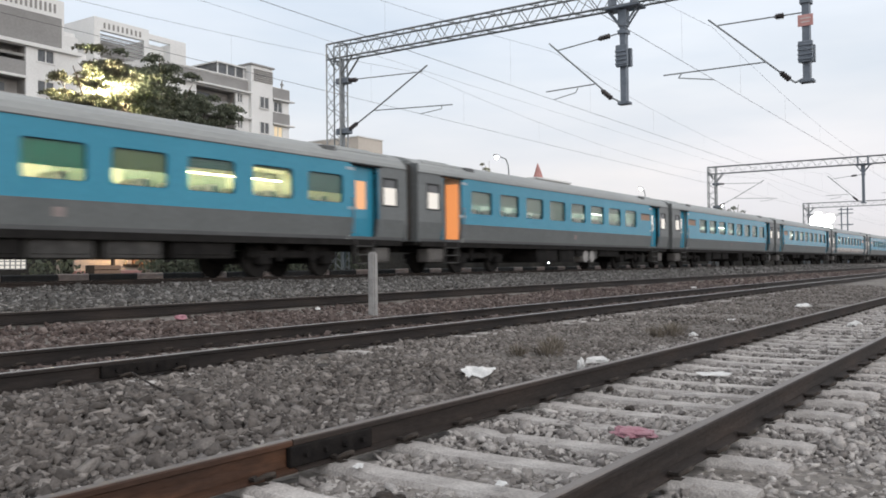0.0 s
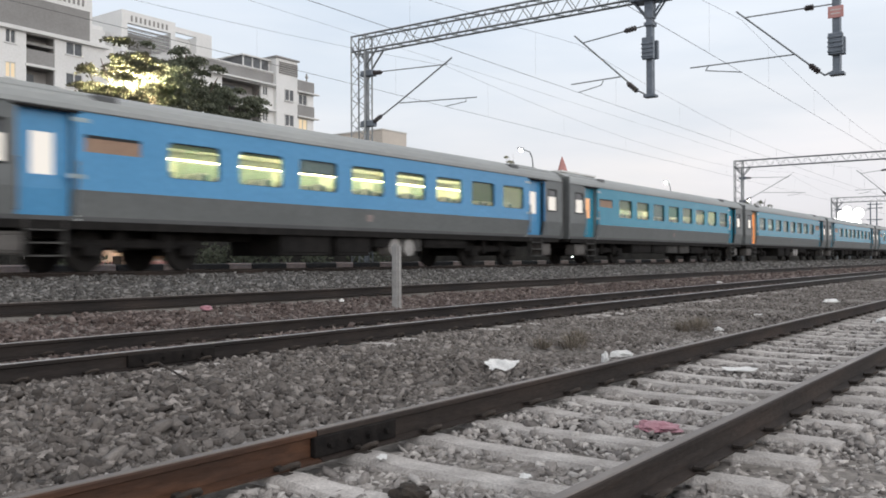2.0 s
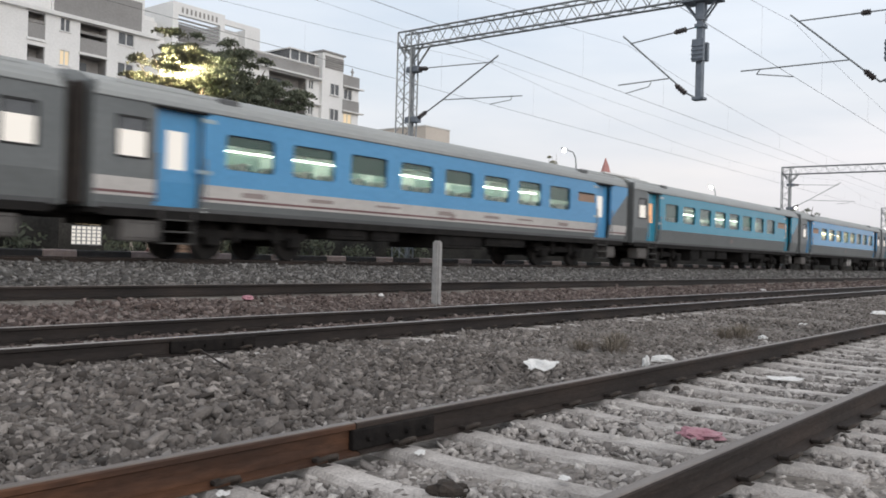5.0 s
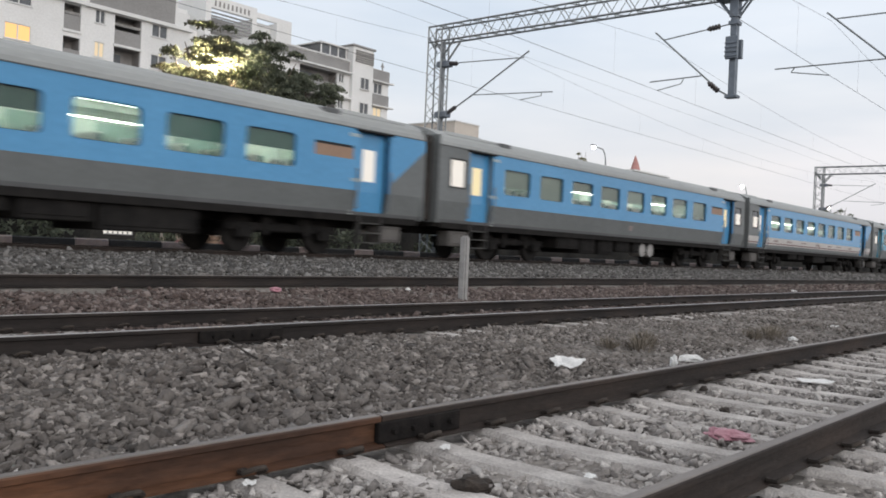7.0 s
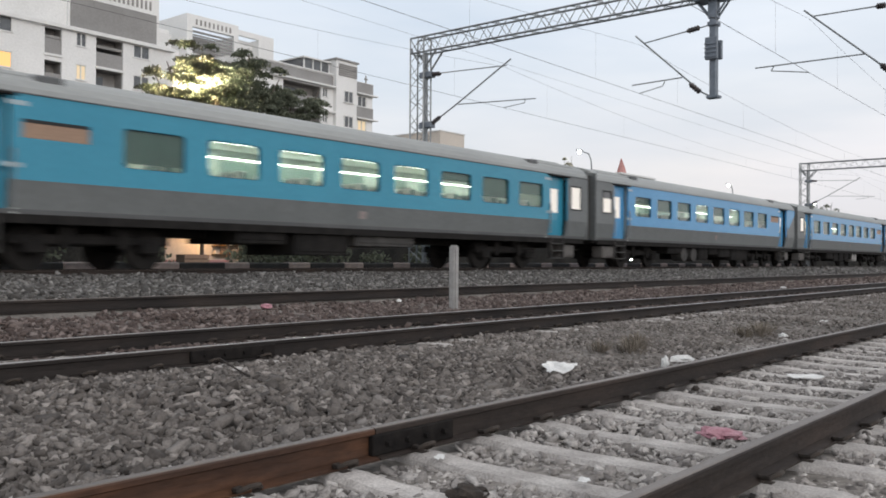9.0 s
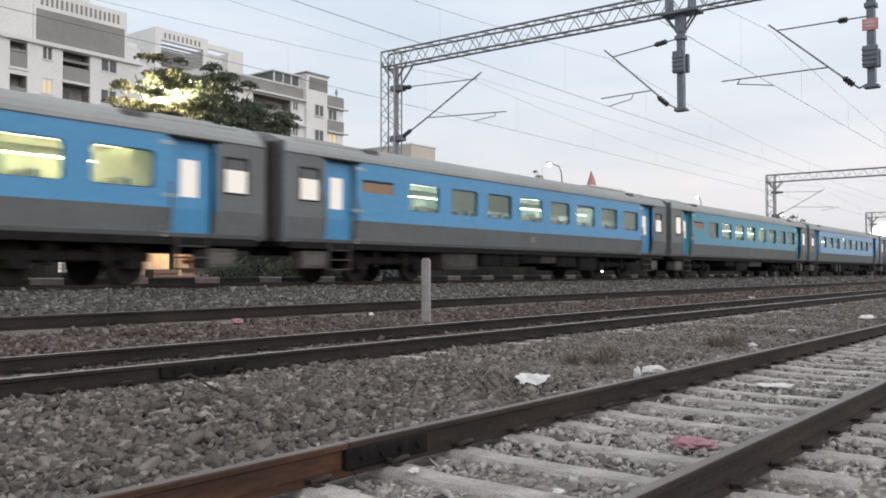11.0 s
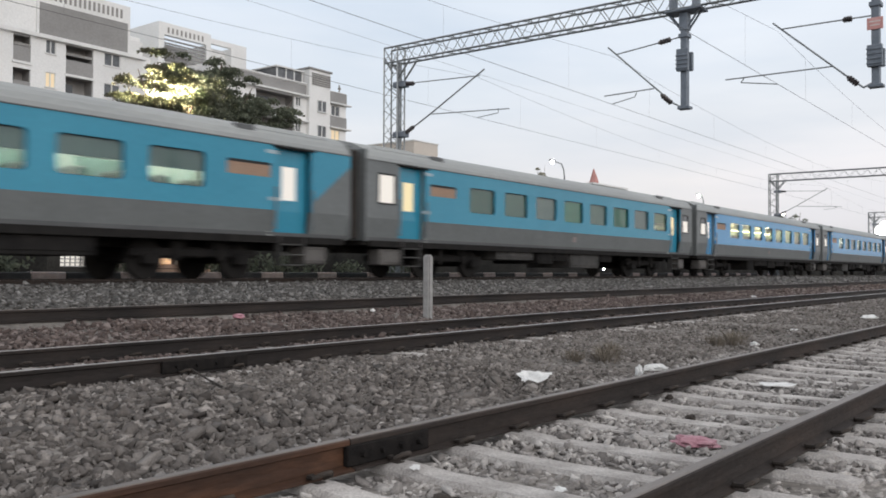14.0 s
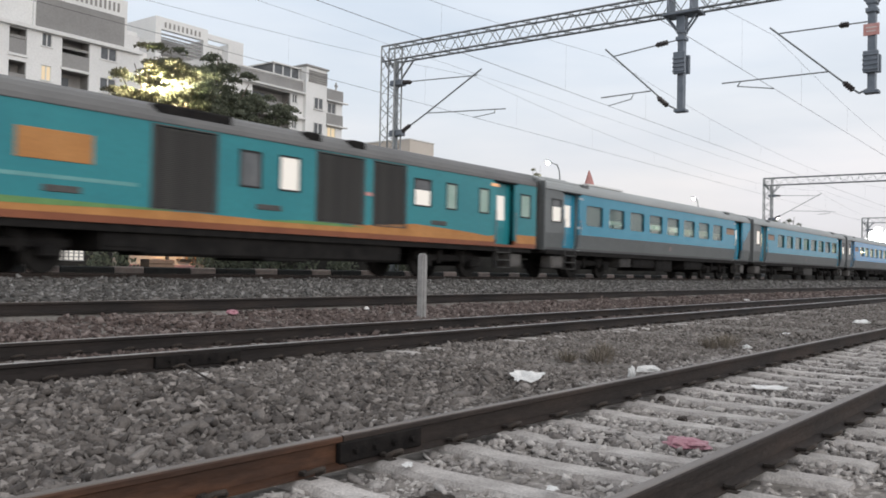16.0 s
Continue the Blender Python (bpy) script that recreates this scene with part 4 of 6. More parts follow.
def apartment_right():
    th = tagged(empty("apartment_building"), "white and grey apartment block with a roof room and ledges", "building", "apartment blocks")
    y = 76.0
    wins, bals = [], []
    for f in range(6):
        z = 20.05 - 3.05 * f
        wins += [(76.5, y, z, 1.5, 1.3, LIT_ROOM2 if f == 1 else DARKW), (70.6, y, z + 0.3, 0.8, 1.05, DARKW)]
        bals += [(64.5, y, z - 1.0, 5.8, 2.35)]
    storey_block(th, 58, 79.1, y, 0.2, 23.1, 12, WALLW, holes=[(a, a + w, z, z + h) for a, _, z, w, h, _ in wins] + [(a, a + w, z, z + h) for a, _, z, w, h in bals])
    for q in wins:
        house_window(th, *q)
    for q in bals:
        balcony(th, *q)
        part("ledge", shared("ledge_long", lambda: bm_mesh("ledge", boxes([(60, 72.25, -0.7, -0.09, 0, 0.2)], 0.02), TRIMW)), th, "", pose(0, y, q[2] + 2.45))
        part("ledge", shared("ledge_bay", lambda: bm_mesh("ledge", boxes([(75.9, 79.6, -0.6, -0.11, 0, 0.16)], 0.02), TRIMW)), th, "", pose(0, y, q[2] + 2.4))
    part("grey_band", bm_mesh("grey_band", boxes([(60, 72.2, y - 0.08, y - 0.002, 21.75, 23.0)]), WALLG), th, "grey rendered band below the roof")
    part("parapet_cap", bm_mesh("parapet_cap", boxes([(58, 72.2, y - 0.15, y + 0.4, 23.101, 23.25)]), TRIMW), th)
    part("stair_tower", bm_mesh("stair_tower", boxes([(72.3, 75.8, y - 0.5, y + 6, 0.2, 25.0)]), WALLW), th)
    part("tower_cap", bm_mesh("tower_cap", boxes([(72.1, 76.0, y - 0.7, y + 6.2, 25.001, 25.2)]), WALLG), th)
    for i in range(6):
        part("louvre_slat", shared("tower_slat", lambda: bm_mesh("louvre_slat", boxes([(72.7, 75.75, -0.62, -0.502, 0, 0.16)]), VOID)), th, "", pose(0, y, 23.2 + 0.25 * i))
    for f in range(5):
        house_window(th, 73.6, y - 0.64, 20.05 - 3.05 * f, 1.5, 1.4)
    for f in range(6):
        part("grey_panel", shared("bay_panel", lambda: bm_mesh("grey_panel", boxes([(75.85, 79.15, -0.10, -0.002, 0, 1.65)]), WALLG)), th, "grey rendered bay panel", pose(0, y, 21.38 - 3.05 * f))
    part("roof_pipe", bm_mesh("roof_pipe", boxes([(78.2, 78.36, y + 0.3, y + 0.46, 23.1, 24.15), (78.08, 78.5, y + 0.25, y + 0.5, 23.6, 23.8)], 0.03), VOID), th, "dark vent pipe on the roof edge")
    part("roof_room", bm_mesh("roof_room", boxes([(68.0, 72.1, y + 0.6, y + 5, 23.1, 24.6)]), DARKW), th, "glazed roof room")
    part("roof_room_frame", bm_mesh("roof_room_frame", boxes([(x, x + 0.15, y + 0.5, y + 0.6, 23.1, 24.6) for x in (68.0, 69.4, 70.7, 72.0)] + [(67.8, 72.29, y + 0.3, y + 5.2, 24.6, 24.75)]), TRIMW), th)
    return th


apartment_left()
apartment_middle()
apartment_right()

bb = tagged(empty("apartment_building"), "plain beige block rising behind the train", "building", "apartment blocks")
part("wall", bm_mesh("wall", boxes([(85.4, 90.4, 70, 80, 0.2, 17.45)]), WALLB), bb)
part("roof_slab", bm_mesh("roof_slab", boxes([(85.3, 90.5, 69.9, 80.1, 17.451, 17.6)]), TRIMW), bb)


def tree(name, label, x, y, base, height, spread, clumps, leaf, leaf_size, seed, material, tall=0.45, stem=0.22):
    r = random.Random(seed)
    th = tagged(empty(name, pose(x, y, base)), label, "tree")
    bm = bmesh.new()
    fork = Vector((0.2, 0, height * tall))
    tube(bm, [(0, 0, -0.1), (0.05, 0.05, height * 0.2), fork], [stem, stem * 0.8, stem * 0.65], 8)
    tips = []
    for i in range(9):
        a = i * 2.4 + r.uniform(-0.3, 0.3)
        d = spread * r.uniform(0.45, 0.95)
        tip = Vector((d * math.cos(a), d * 0.6 * math.sin(a), height * r.uniform(0.62, 0.93)))
        mid = fork.lerp(tip, 0.5) + Vector((0, 0, 0.4))
        tube(bm, [fork, mid, tip], [stem * 0.5, stem * 0.3, stem * 0.1], 5)
        tips += [tip, mid.lerp(tip, 0.5)]
    part("trunk", bm_mesh("trunk", bm, BARK, True), th)
    rg = np.random.default_rng(seed)
    d = rg.normal(0, 1, (clumps, 3))
    d /= np.linalg.norm(d, axis=1)[:, None]
    d *= rg.uniform(0.3, 1.0, (clumps, 1)) ** 0.7
    lump = np.array([1 + 0.35 * noise.noise(Vector(q) * 2.3 + Vector((seed, 0, 0))) for q in d])[:, None]
    cen = d * lump * np.array([spread, spread * 0.75, height * 0.24]) + np.array([0, 0, height * 0.74])
    rad = np.maximum(0.22, rg.uniform(0.10, 0.21, clumps) * spread)
    p = rg.normal(0, 1, (clumps, leaf, 3))
    p /= np.linalg.norm(p, axis=2)[..., None]
    p = p * rg.uniform(0.2, 1.0, (clumps, leaf, 1)) * rad[:, None, None] * np.array([1.35, 1.1, 0.34])
    p[:, :, 2] -= (0.28 * (p[:, :, 0] ** 2 + p[:, :, 1] ** 2) / rad[:, None])
    p = p + cen[:, None]
    p = p.reshape(-1, 3)
    u = rg.normal(0, 1, p.shape)
    u /= np.linalg.norm(u, axis=1)[:, None]
    w = np.cross(u, rg.normal(0, 1, p.shape))
    w /= np.linalg.norm(w, axis=1)[:, None]
    sz = leaf_size * rg.uniform(0.6, 1.3, (len(p), 1))
    V = np.stack([p - u * sz, p + w * sz * 0.45, p + u * sz, p - w * sz * 0.45], 1).reshape(-1, 3)
    part("crown", mesh_of("crown", V, np.arange(len(V)).reshape(-1, 4).tolist(), material), th)
    return th


tree("tree", "broad dark green tree with layered sprays of leaves", 28.7, 37.4, 0.3, 12.3, 3.5, 165, 190, 0.10, 5, LEAF)
tree("tree", "dark green tree crown beside the larger one", 32.3, 38.4, 0.3, 11.3, 3.0, 120, 190, 0.10, 11, LEAF)
tree("tree", "low tree crown lit up by the street lamp in it", 25.5, 36.8, 0.3, 11.5, 2.8, 125, 150, 0.10, 17, LEAF_PALE)
tree("tree", "small far tree rising over the train roof", 59.75, 35.6, 0.3, 9.9, 0.85, 22, 60, 0.08, 21, LEAF_LAMPLIT, 0.45, 0.1)
tree("tree", "sparse far tree with spreading crown", 128, 34.7, 0.3, 9.8, 3.0, 26, 50, 0.13, 31, LEAF)


def street_lamp(x, y, h, hot, label, reach=-1.2, turn=0):
    th = tagged(empty("street_lamp", pose(x, y, 0.3, 0, 0, turn)), label, "street lamp", "street lamps")
    bm = bmesh.new()
    tube(bm, [(0, 0, 0), (0, 0, h * 0.55), (0, 0, h - 1.2), (-0.1, 0, h - 0.55), (-0.5, 0, h - 0.1), (reach, 0, h)], [0.10, 0.08, 0.06, 0.05, 0.045, 0.04], 7)
    part("pole", bm_mesh("pole", bm, GALV), th)
    part("lamp_head", bm_mesh("lamp_head", boxes([(reach - 0.55, reach + 0.1, -0.14, 0.14, h - 0.02, h + 0.10)], 0.04), GALV), th)
    gb = bmesh.new()
    bmesh.ops.create_uvsphere(gb, u_segments=12, v_segments=8, radius=0.15 if turn == 0 else 0.13, matrix=Matrix.Translation((reach - 0.25, -0.02, h - 0.12)))
    part("bulb", bm_mesh("bulb", gb, hot), th, "glaring lamp globe")
    return th


street_lamp(62.15, 35, 9.42, LAMP_HOT, "curved steel street lamp, lit bright white", -1.75)
street_lamp(93.2, 35, 9.0, LAMP_HOT, "curved steel street lamp further off, lit white")
street_lamp(124.5, 35, 8.8, LAMP_HOT, "small distant street lamp, lit white")
street_lamp(25.3, 38.4, 9.75, LAMP_WARM, "street lamp glowing warm among the leaves", -1.6, 90)
glow = new("lamp_light", bpy.data.lights.new("lamp_light", "POINT"))
glow.data.energy, glow.data.color, glow.data.shadow_soft_size = 6500, (1.0, 0.88, 0.62), 0.15
glow.location = (25.3, 36.5, 9.7)

# far floodlights and roofs at the end of the line
fl = tagged(empty("floodlight_mast", pose(121, 21.7, 0.3)), "floodlights glaring on a mast at the far end of the line", "floodlight")
part("pole", bm_mesh("pole", boxes([(-0.12, 0.12, -0.12, 0.12, 0, 7.0)], 0.02), GALV), fl)
# Lamp faces enlarged to glowing balls, with their glare built into the shape.
for y, z, r in ((-1.15, 6.2, 0.62), (-0.3, 5.5, 0.78), (0.6, 5.9, 0.70), (1.25, 5.2, 0.5), (0.2, 6.6, 0.5), (-0.9, 4.9, 0.55)):
    lamp_bm = bmesh.new()
    bmesh.ops.create_uvsphere(lamp_bm, u_segments=14, v_segments=9, radius=r, matrix=Matrix.Translation((-0.5, y, z)))
    part("lamp_face", bm_mesh("lamp_face", lamp_bm, FLOOD), fl, "floodlight face swollen to a ball for its glare")
lp = tagged(empty("line_pole", pose(150, 23.4, 0.3)), "distant twin-legged steel pole with cross arms", "pole", "")
for y in (-0.45, 0.45):
    part("leg", bm_mesh("leg", boxes([(-0.09, 0.09, y - 0.09, y + 0.09, 0, 9.2)], 0.02), PLATE), lp)
for z in (8.8, 8.2, 6.4):
    part("cross_arm", bm_mesh("cross_arm", boxes([(-0.12, -0.092, -1.3, 0.9, z, z + 0.14)], 0.01), PLATE), lp)
cone = bmesh.new()
tube(cone, [(0, 0, 0), (0, 0, 0.25), (0, 0, 1.3), (-0.1, 0, 2.35)], [0.75, 0.72, 0.42, 0.05], 8)
rp = tagged(new("rooftop_spire", bm_mesh("rooftop_spire", cone, SPIRE)), "small dull red roof spire", "spire")
rp.matrix_basis = pose(96.2, 50, 11.2)
rb = tagged(empty("low_building"), "low grey block under the red roof spire", "building")
part("wall", bm_mesh("wall", boxes([(92, 101, 48, 56, 0.2, 11.2)]), WALLG), rb)
part("roof_slab", bm_mesh("roof_slab", boxes([(91.8, 101.2, 47.8, 56.2, 11.201, 11.4)]), TRIMW), rb)

far = tagged(new("backdrop", bm_mesh("far_rooftops", boxes([(240 + 26 * i, 262 + 26 * i, 30 + 5 * (i % 3), 70, 0, 3.6 + 1.5 * ((i * 7) % 4)) for i in range(12)] +
             [(330 + 40 * i, 368 + 40 * i, -60 - 8 * i, 24, 0, 4 + 1.5 * ((i * 5) % 3)) for i in range(6)]), HAZE)),
             "distant rooftops in haze-pale grey at the end of the line", "backdrop", kind="structure")

# boundary wall, hedge and a warmly lit shop, seen under the train
bw = tagged(empty("boundary_wall"), "dark boundary wall along the line", "wall", kind="structure")
for a, b in ((-60, 14.4), (21.4, 60), (60, 150), (150, 300)):
    part("wall_panel", bm_mesh("wall_panel", boxes([(a, b, 27, 27.25, 0.2, 2.35)], 0.02), WALLD), bw)
wl_ob = tagged(empty("wall_lamp", pose(53.05, 26.86, 1.06)), "small bright lamp fixed low on the boundary wall", "lamp")
part("lamp_box", bm_mesh("lamp_box", boxes([(-0.14, 0.14, 0.0, 0.14, -0.12, 0.12)], 0.02), PLATE), wl_ob)
part("lamp_glass", bm_mesh("lamp_glass", boxes([(-0.08, 0.08, -0.06, -0.002, -0.06, 0.07)], 0.025), LAMP_HOT), wl_ob, "glaring white lamp glass")
sh = tagged(empty("shop"), "small open-fronted shop with warmly lit cream walls behind the line", "shop")
part("wall", bm_mesh("wall", holed(14, 30, 0.2, 4.2, 33, 33.25, [(20.7, 25.6, 0.32, 2.5), (18.1, 19.45, 0.95, 1.95)]), WALLD), sh)
part("roof_slab", bm_mesh("roof_slab", boxes([(13.8, 30.2, 32.8, 36.2, 4.21, 4.4)]), WALLG), sh)
part("back_wall", bm_mesh("back_wall", boxes([(14, 30, 36, 36.2, 0.2, 4.2)]), WALLD), sh)
part("inner_wall", bm_mesh("inner_wall", boxes([(22.35, 26.2, 34.3, 34.4, 0.3, 2.7), (20.3, 22.349, 35.2, 35.3, 0.3, 2.7)]), WALLB), sh, "cream inner wall lit by a lamp")
part("inner_ceiling", bm_mesh("inner_ceiling", boxes([(20.3, 26.2, 33.26, 35.3, 2.71, 2.8)]), WALLB), sh)
for x in (20.2, 26.21):
    part("inner_side_wall", bm_mesh("inner_side_wall", boxes([(x, x + 0.09, 33.26, 35.3, 0.3, 2.7)]), WALLB), sh)
part("shop_post", bm_mesh("shop_post", boxes([(23.24, 23.38, 32.84, 32.98, 0.3, 2.6)], 0.02), BARK), sh, "dark timber post")
part("shop_post", bm_mesh("shop_post", boxes([(24.66, 24.76, 32.84, 32.96, 0.3, 2.6)], 0.02), BARK), sh, "dark timber post")
part("counter", bm_mesh("counter", boxes([(21.4, 24.7, 32.7, 32.99, 0.3, 0.80), (21.35, 24.75, 32.65, 32.99, 0.805, 0.87)], 0.015), REDP), sh, "faded red counter")
part("shelf", bm_mesh("shelf", boxes([(24.8, 26.1, 34.0, 34.29, z, z + 0.04) for z in (1.1, 1.5, 1.9)]), BARK), sh)
r = random.Random(3)
for i in range(12):
    x, z = 24.85 + 0.36 * (i % 4), 1.141 + 0.4 * (i // 4)
    h = r.uniform(0.14, 0.3)
    part("packet", bm_mesh("packet", boxes([(x, x + 0.22, 34.02, 34.2, z, z + h)], 0.015), (WALLB, TANP, AMBERP)[i % 3]), sh)
part("lamp_globe", bm_mesh("lamp_globe", boxes([(23.4, 23.9, 33.5, 33.75, 2.60, 2.68)], 0.03), LIT_W), sh, "small lit ceiling lamp")
shop_light = new("shop_light", bpy.data.lights.new("shop_light", "POINT"))
shop_light.data.energy, shop_light.data.color, shop_light.data.shadow_soft_size = 85, (1.0, 0.58, 0.25), 0.12
shop_light.location = (24.0, 33.45, 2.1)
gw = part("grille_window", bm_mesh("grille_window", boxes([(18.12, 19.43, 33.1, 33.13, 0.97, 1.72)]), LIT_W), sh, "bright white lit grille window")
part("grille", bm_mesh("grille", boxes([(18.1 + 0.22 * i, 18.14 + 0.22 * i, 33.05, 33.075, 0.96, 1.72) for i in range(7)] + [(18.1, 19.44, 33.02, 33.045, 0.96 + 0.15 * i, 0.995 + 0.15 * i) for i in range(6)]), WALLG), gw)
part("lit_transom", bm_mesh("lit_transom", boxes([(18.3, 19.44, 33.1, 33.13, 1.80, 1.94)], 0.01), LIT_ROOM2), sh, "warm lit strip above the grille window")
crate = tagged(empty("wooden_crate", pose(22.1, 31.9, 0.3)), "tan wooden crate standing before the lit shop", "crate")
for i in range(4):
    part("board", shared("crate_board", lambda: bm_mesh("board", boxes([(-0.62, 0.62, -0.02, 0.02, 0, 0.17)], 0.01), TANP)), crate, "", pose(0, -0.35, 0.02 + 0.2 * i))
part("crate_body", bm_mesh("crate_body", boxes([(-0.58, 0.58, -0.325, 0.35, 0.0, 0.80)], 0.02), BARK), crate)


def shrub(x, y, h, seed, material, label):
    r = np.random.default_rng(seed)
    n = 260
    p = r.normal(0, 1, (n, 3))
    p /= np.linalg.norm(p, axis=1)[:, None]
    p = p * r.uniform(0.4, 1, (n, 1)) * np.array([h * 0.9, h * 0.5, h * 0.5]) + np.array([0, 0, h * 0.5])
    V, F = [], []
    for q in p:
        u, w = r.normal(0, 1, 3), r.normal(0, 1, 3)
        u, w = u / np.linalg.norm(u) * h * 0.09, w / np.linalg.norm(w) * h * 0.05
        k = len(V)
        V += [q - u, q + w, q + u, q - w]
        F.append((k, k + 1, k + 2, k + 3))
    ob = tagged(new("shrub", mesh_of("shrub", V, F, material)), label, "shrub")
    ob.matrix_basis = pose(x, y, float(ground_z(x, y)) - 0.03)


for i, (x, y, h) in enumerate(((21.1, 26.4, 1.5), (22.6, 26.2, 1.3), (24.5, 26.2, 1.6), (27.6, 26.3, 1.1), (31, 26.2, 1.5), (16.3, 26.2, 1.2), (12.4, 26.4, 1.4))):
    shrub(x, y, h, 40 + i, LEAF, "dark green roadside shrub before the wall")

# litter and weeds along the tracks
def crumple(name, x, y, z, sx, sy, sz, seed, material, label, category):
    """A crumpled sheet or bag: a folded, dented lump."""
    r = np.random.default_rng(seed)
    bm = bmesh.new()
    bmesh.ops.create_icosphere(bm, subdivisions=3, radius=1)
    for v in bm.verts:
        k = 1 + 0.45 * noise.noise(v.co * 1.7 + Vector((seed, 0, 0))) + 0.3 * abs(noise.noise(v.co * 4.3 + Vector((0, seed, 0))))
        v.co = Vector((v.co.x * k * sx, v.co.y * k * sy, max(-0.35, v.co.z) * k * sz))
    ob = tagged(new(name, bm_mesh(name, bm, material)), label, category)
    ob.matrix_basis = pose(x, y, z + 0.35 * sz, 0, 0, float(r.uniform(0, 180)))
    return ob


def sheet(name, x, y, z, w, d, fold, seed, material, label, tilt=-3):
    """A thin torn sheet, folded and curled, lying on the stones."""
    bm = bmesh.new()
    bmesh.ops.create_grid(bm, x_segments=12, y_segments=9, size=1)
    for v in bm.verts:
        a = math.atan2(v.co.y, v.co.x)
        k = (1 if v.co.length < 1e-6 else max(abs(v.co.x), abs(v.co.y)) / v.co.length) * (1.0 + 0.4 * noise.noise(Vector((math.cos(a) * 1.6, math.sin(a) * 1.6, seed))))
        h = noise.noise(Vector((v.co.x * 1.6, v.co.y * 1.6, seed + 3))) + 0.5 * noise.noise(Vector((v.co.x * 4, v.co.y * 4, seed)))
        v.co = Vector((v.co.x * k * w, v.co.y * k * d, fold * (0.6 + h)))
    bmesh.ops.solidify(bm, geom=bm.faces[:], thickness=0.002)
    ob = tagged(new(name, bm_mesh(name, bm, material)), label, "litter")
    ob.matrix_basis = pose(x, y, z, 0, tilt, 31)
    return ob


sheet("plastic_litter", 7.22, 4.42, -0.115, 0.14, 0.15, 0.035, 3, LITTER, "crumpled white plastic sheet lying on the ballast", -17)
crumple("plastic_bottle", 8.40, 3.86, -0.16, 0.035, 0.035, 0.07, 4, LITTER, "white plastic cup standing in the ballast", "litter")
crumple("plastic_litter", 8.95, 3.92, -0.16, 0.13, 0.06, 0.05, 5, LITTER, "crumpled pale plastic wrapper by the rail", "litter")
crumple("plastic_bag", 5.40, 2.10, -0.19, 0.14, 0.09, 0.04, 6, PINK, "crumpled bright pink plastic bag between the sleepers", "litter")
sheet("paper_litter", 8.55, 2.52, -0.16, 0.10, 0.19, 0.012, 7, LITTER, "torn white paper lying across a sleeper")
for i, (x, y) in enumerate(((3.78, 2.16), (3.70, 3.02), (2.46, 3.14))):
    sheet("paper_litter", x, y, -0.165, 0.045, 0.03, 0.008, 8 + i, LITTER, "small torn scrap of white paper on the stones")
crumple("plastic_litter", 22.5, 4.45, -0.18, 0.24, 0.13, 0.07, 9, LITTER, "pale plastic bag caught by the siding", "litter")
crumple("plastic_litter", 16.8, 4.6, -0.18, 0.14, 0.08, 0.03, 10, LITTER, "flat pale plastic scrap beside the siding", "litter")
crumple("plastic_litter", 13.2, 4.2, -0.2, 0.07, 0.06, 0.05, 11, LITTER, "small white plastic scrap beside the siding", "litter")
crumple("plastic_litter", 30.5, 9.7, 0.03, 0.13, 0.08, 0.04, 12, LITTER, "white plastic scrap on the red ballast", "litter")
crumple("plastic_litter", 12.1, 10.9, 0.14, 0.04, 0.035, 0.035, 13, LITTER, "small white plastic scrap near a rail", "litter")
crumple("plastic_litter", 9.1, 11.1, 0.13, 0.09, 0.06, 0.05, 14, PINK, "faded pinkish plastic scrap beside a rail", "litter")
crumple("plastic_litter", 16.5, 2.4, -0.2, 0.12, 0.05, 0.07, 15, LITTER, "upturned white plastic scrap between the rails", "litter")


def weed(x, y, h, seed):
    """A dry tuft: thin blades bending out from one root."""
    r = np.random.default_rng(seed)
    V, F = [], []
    for j in range(150):
        a, lean, n = r.uniform(0, 6.283), r.uniform(0.1, 1.3), h * r.uniform(0.5, 1.2)
        out = np.array([math.cos(a), math.sin(a), 0])
        side = np.array([-out[1], out[0], 0]) * 0.003
        root = out * r.uniform(0, h * 0.7)
        mid = root + out * n * 0.4 * lean + np.array([0, 0, n * 0.55])
        tip = mid + out * n * 0.5 * lean + np.array([0, 0, n * (0.4 - 0.3 * lean)])
        k = len(V)
        V += [root - side, root + side, mid + side, mid - side, tip]
        F += [(k, k + 1, k + 2, k + 3), (k + 3, k + 2, k + 4)]
    ob = tagged(new("weed", mesh_of("weed", V, F, DRY)), "low dry brown weed growing in the ballast", "weed", "weeds by the siding")
    ob.matrix_basis = pose(x, y, float(ground_z(x, y)) - 0.02)


for i, (x, y, h) in enumerate(((13.0, 4.45, 0.30), (13.5, 4.6, 0.26), (12.7, 4.6, 0.22), (9.4, 4.75, 0.24), (9.8, 4.9, 0.22), (9.1, 5.0, 0.2), (10.3, 5.1, 0.2))):
    weed(x, y, h, 60 + i)

for i, (x, y, a, b) in enumerate(((3.24, 2.47, 0.085, 0.05), (6.37, 2.51, 0.04, 0.025), (7.26, 3.05, 0.04, 0.03))):
    crumple("clod", x, y, -0.20, a, a * 0.7, b, 80 + i, CLIP, "dark dried clod of dirt between the rails", "clod")
rod_mesh = bmesh.new()
tube(rod_mesh, [(5.02, 6.79, -0.02), (4.80, 6.25, -0.055), (4.53, 5.58, -0.075)], 0.009, 6)
tagged(new("iron_rod", bm_mesh("iron_rod", rod_mesh, CLIP)), "thin rusty iron rod lying on the ballast", "rod")
fp2 = tagged(empty("fishplate", pose(4.9, T3_Y - 0.872, T3_Z)), "dusty fishplate bolted to the middle track rail", "fishplate")
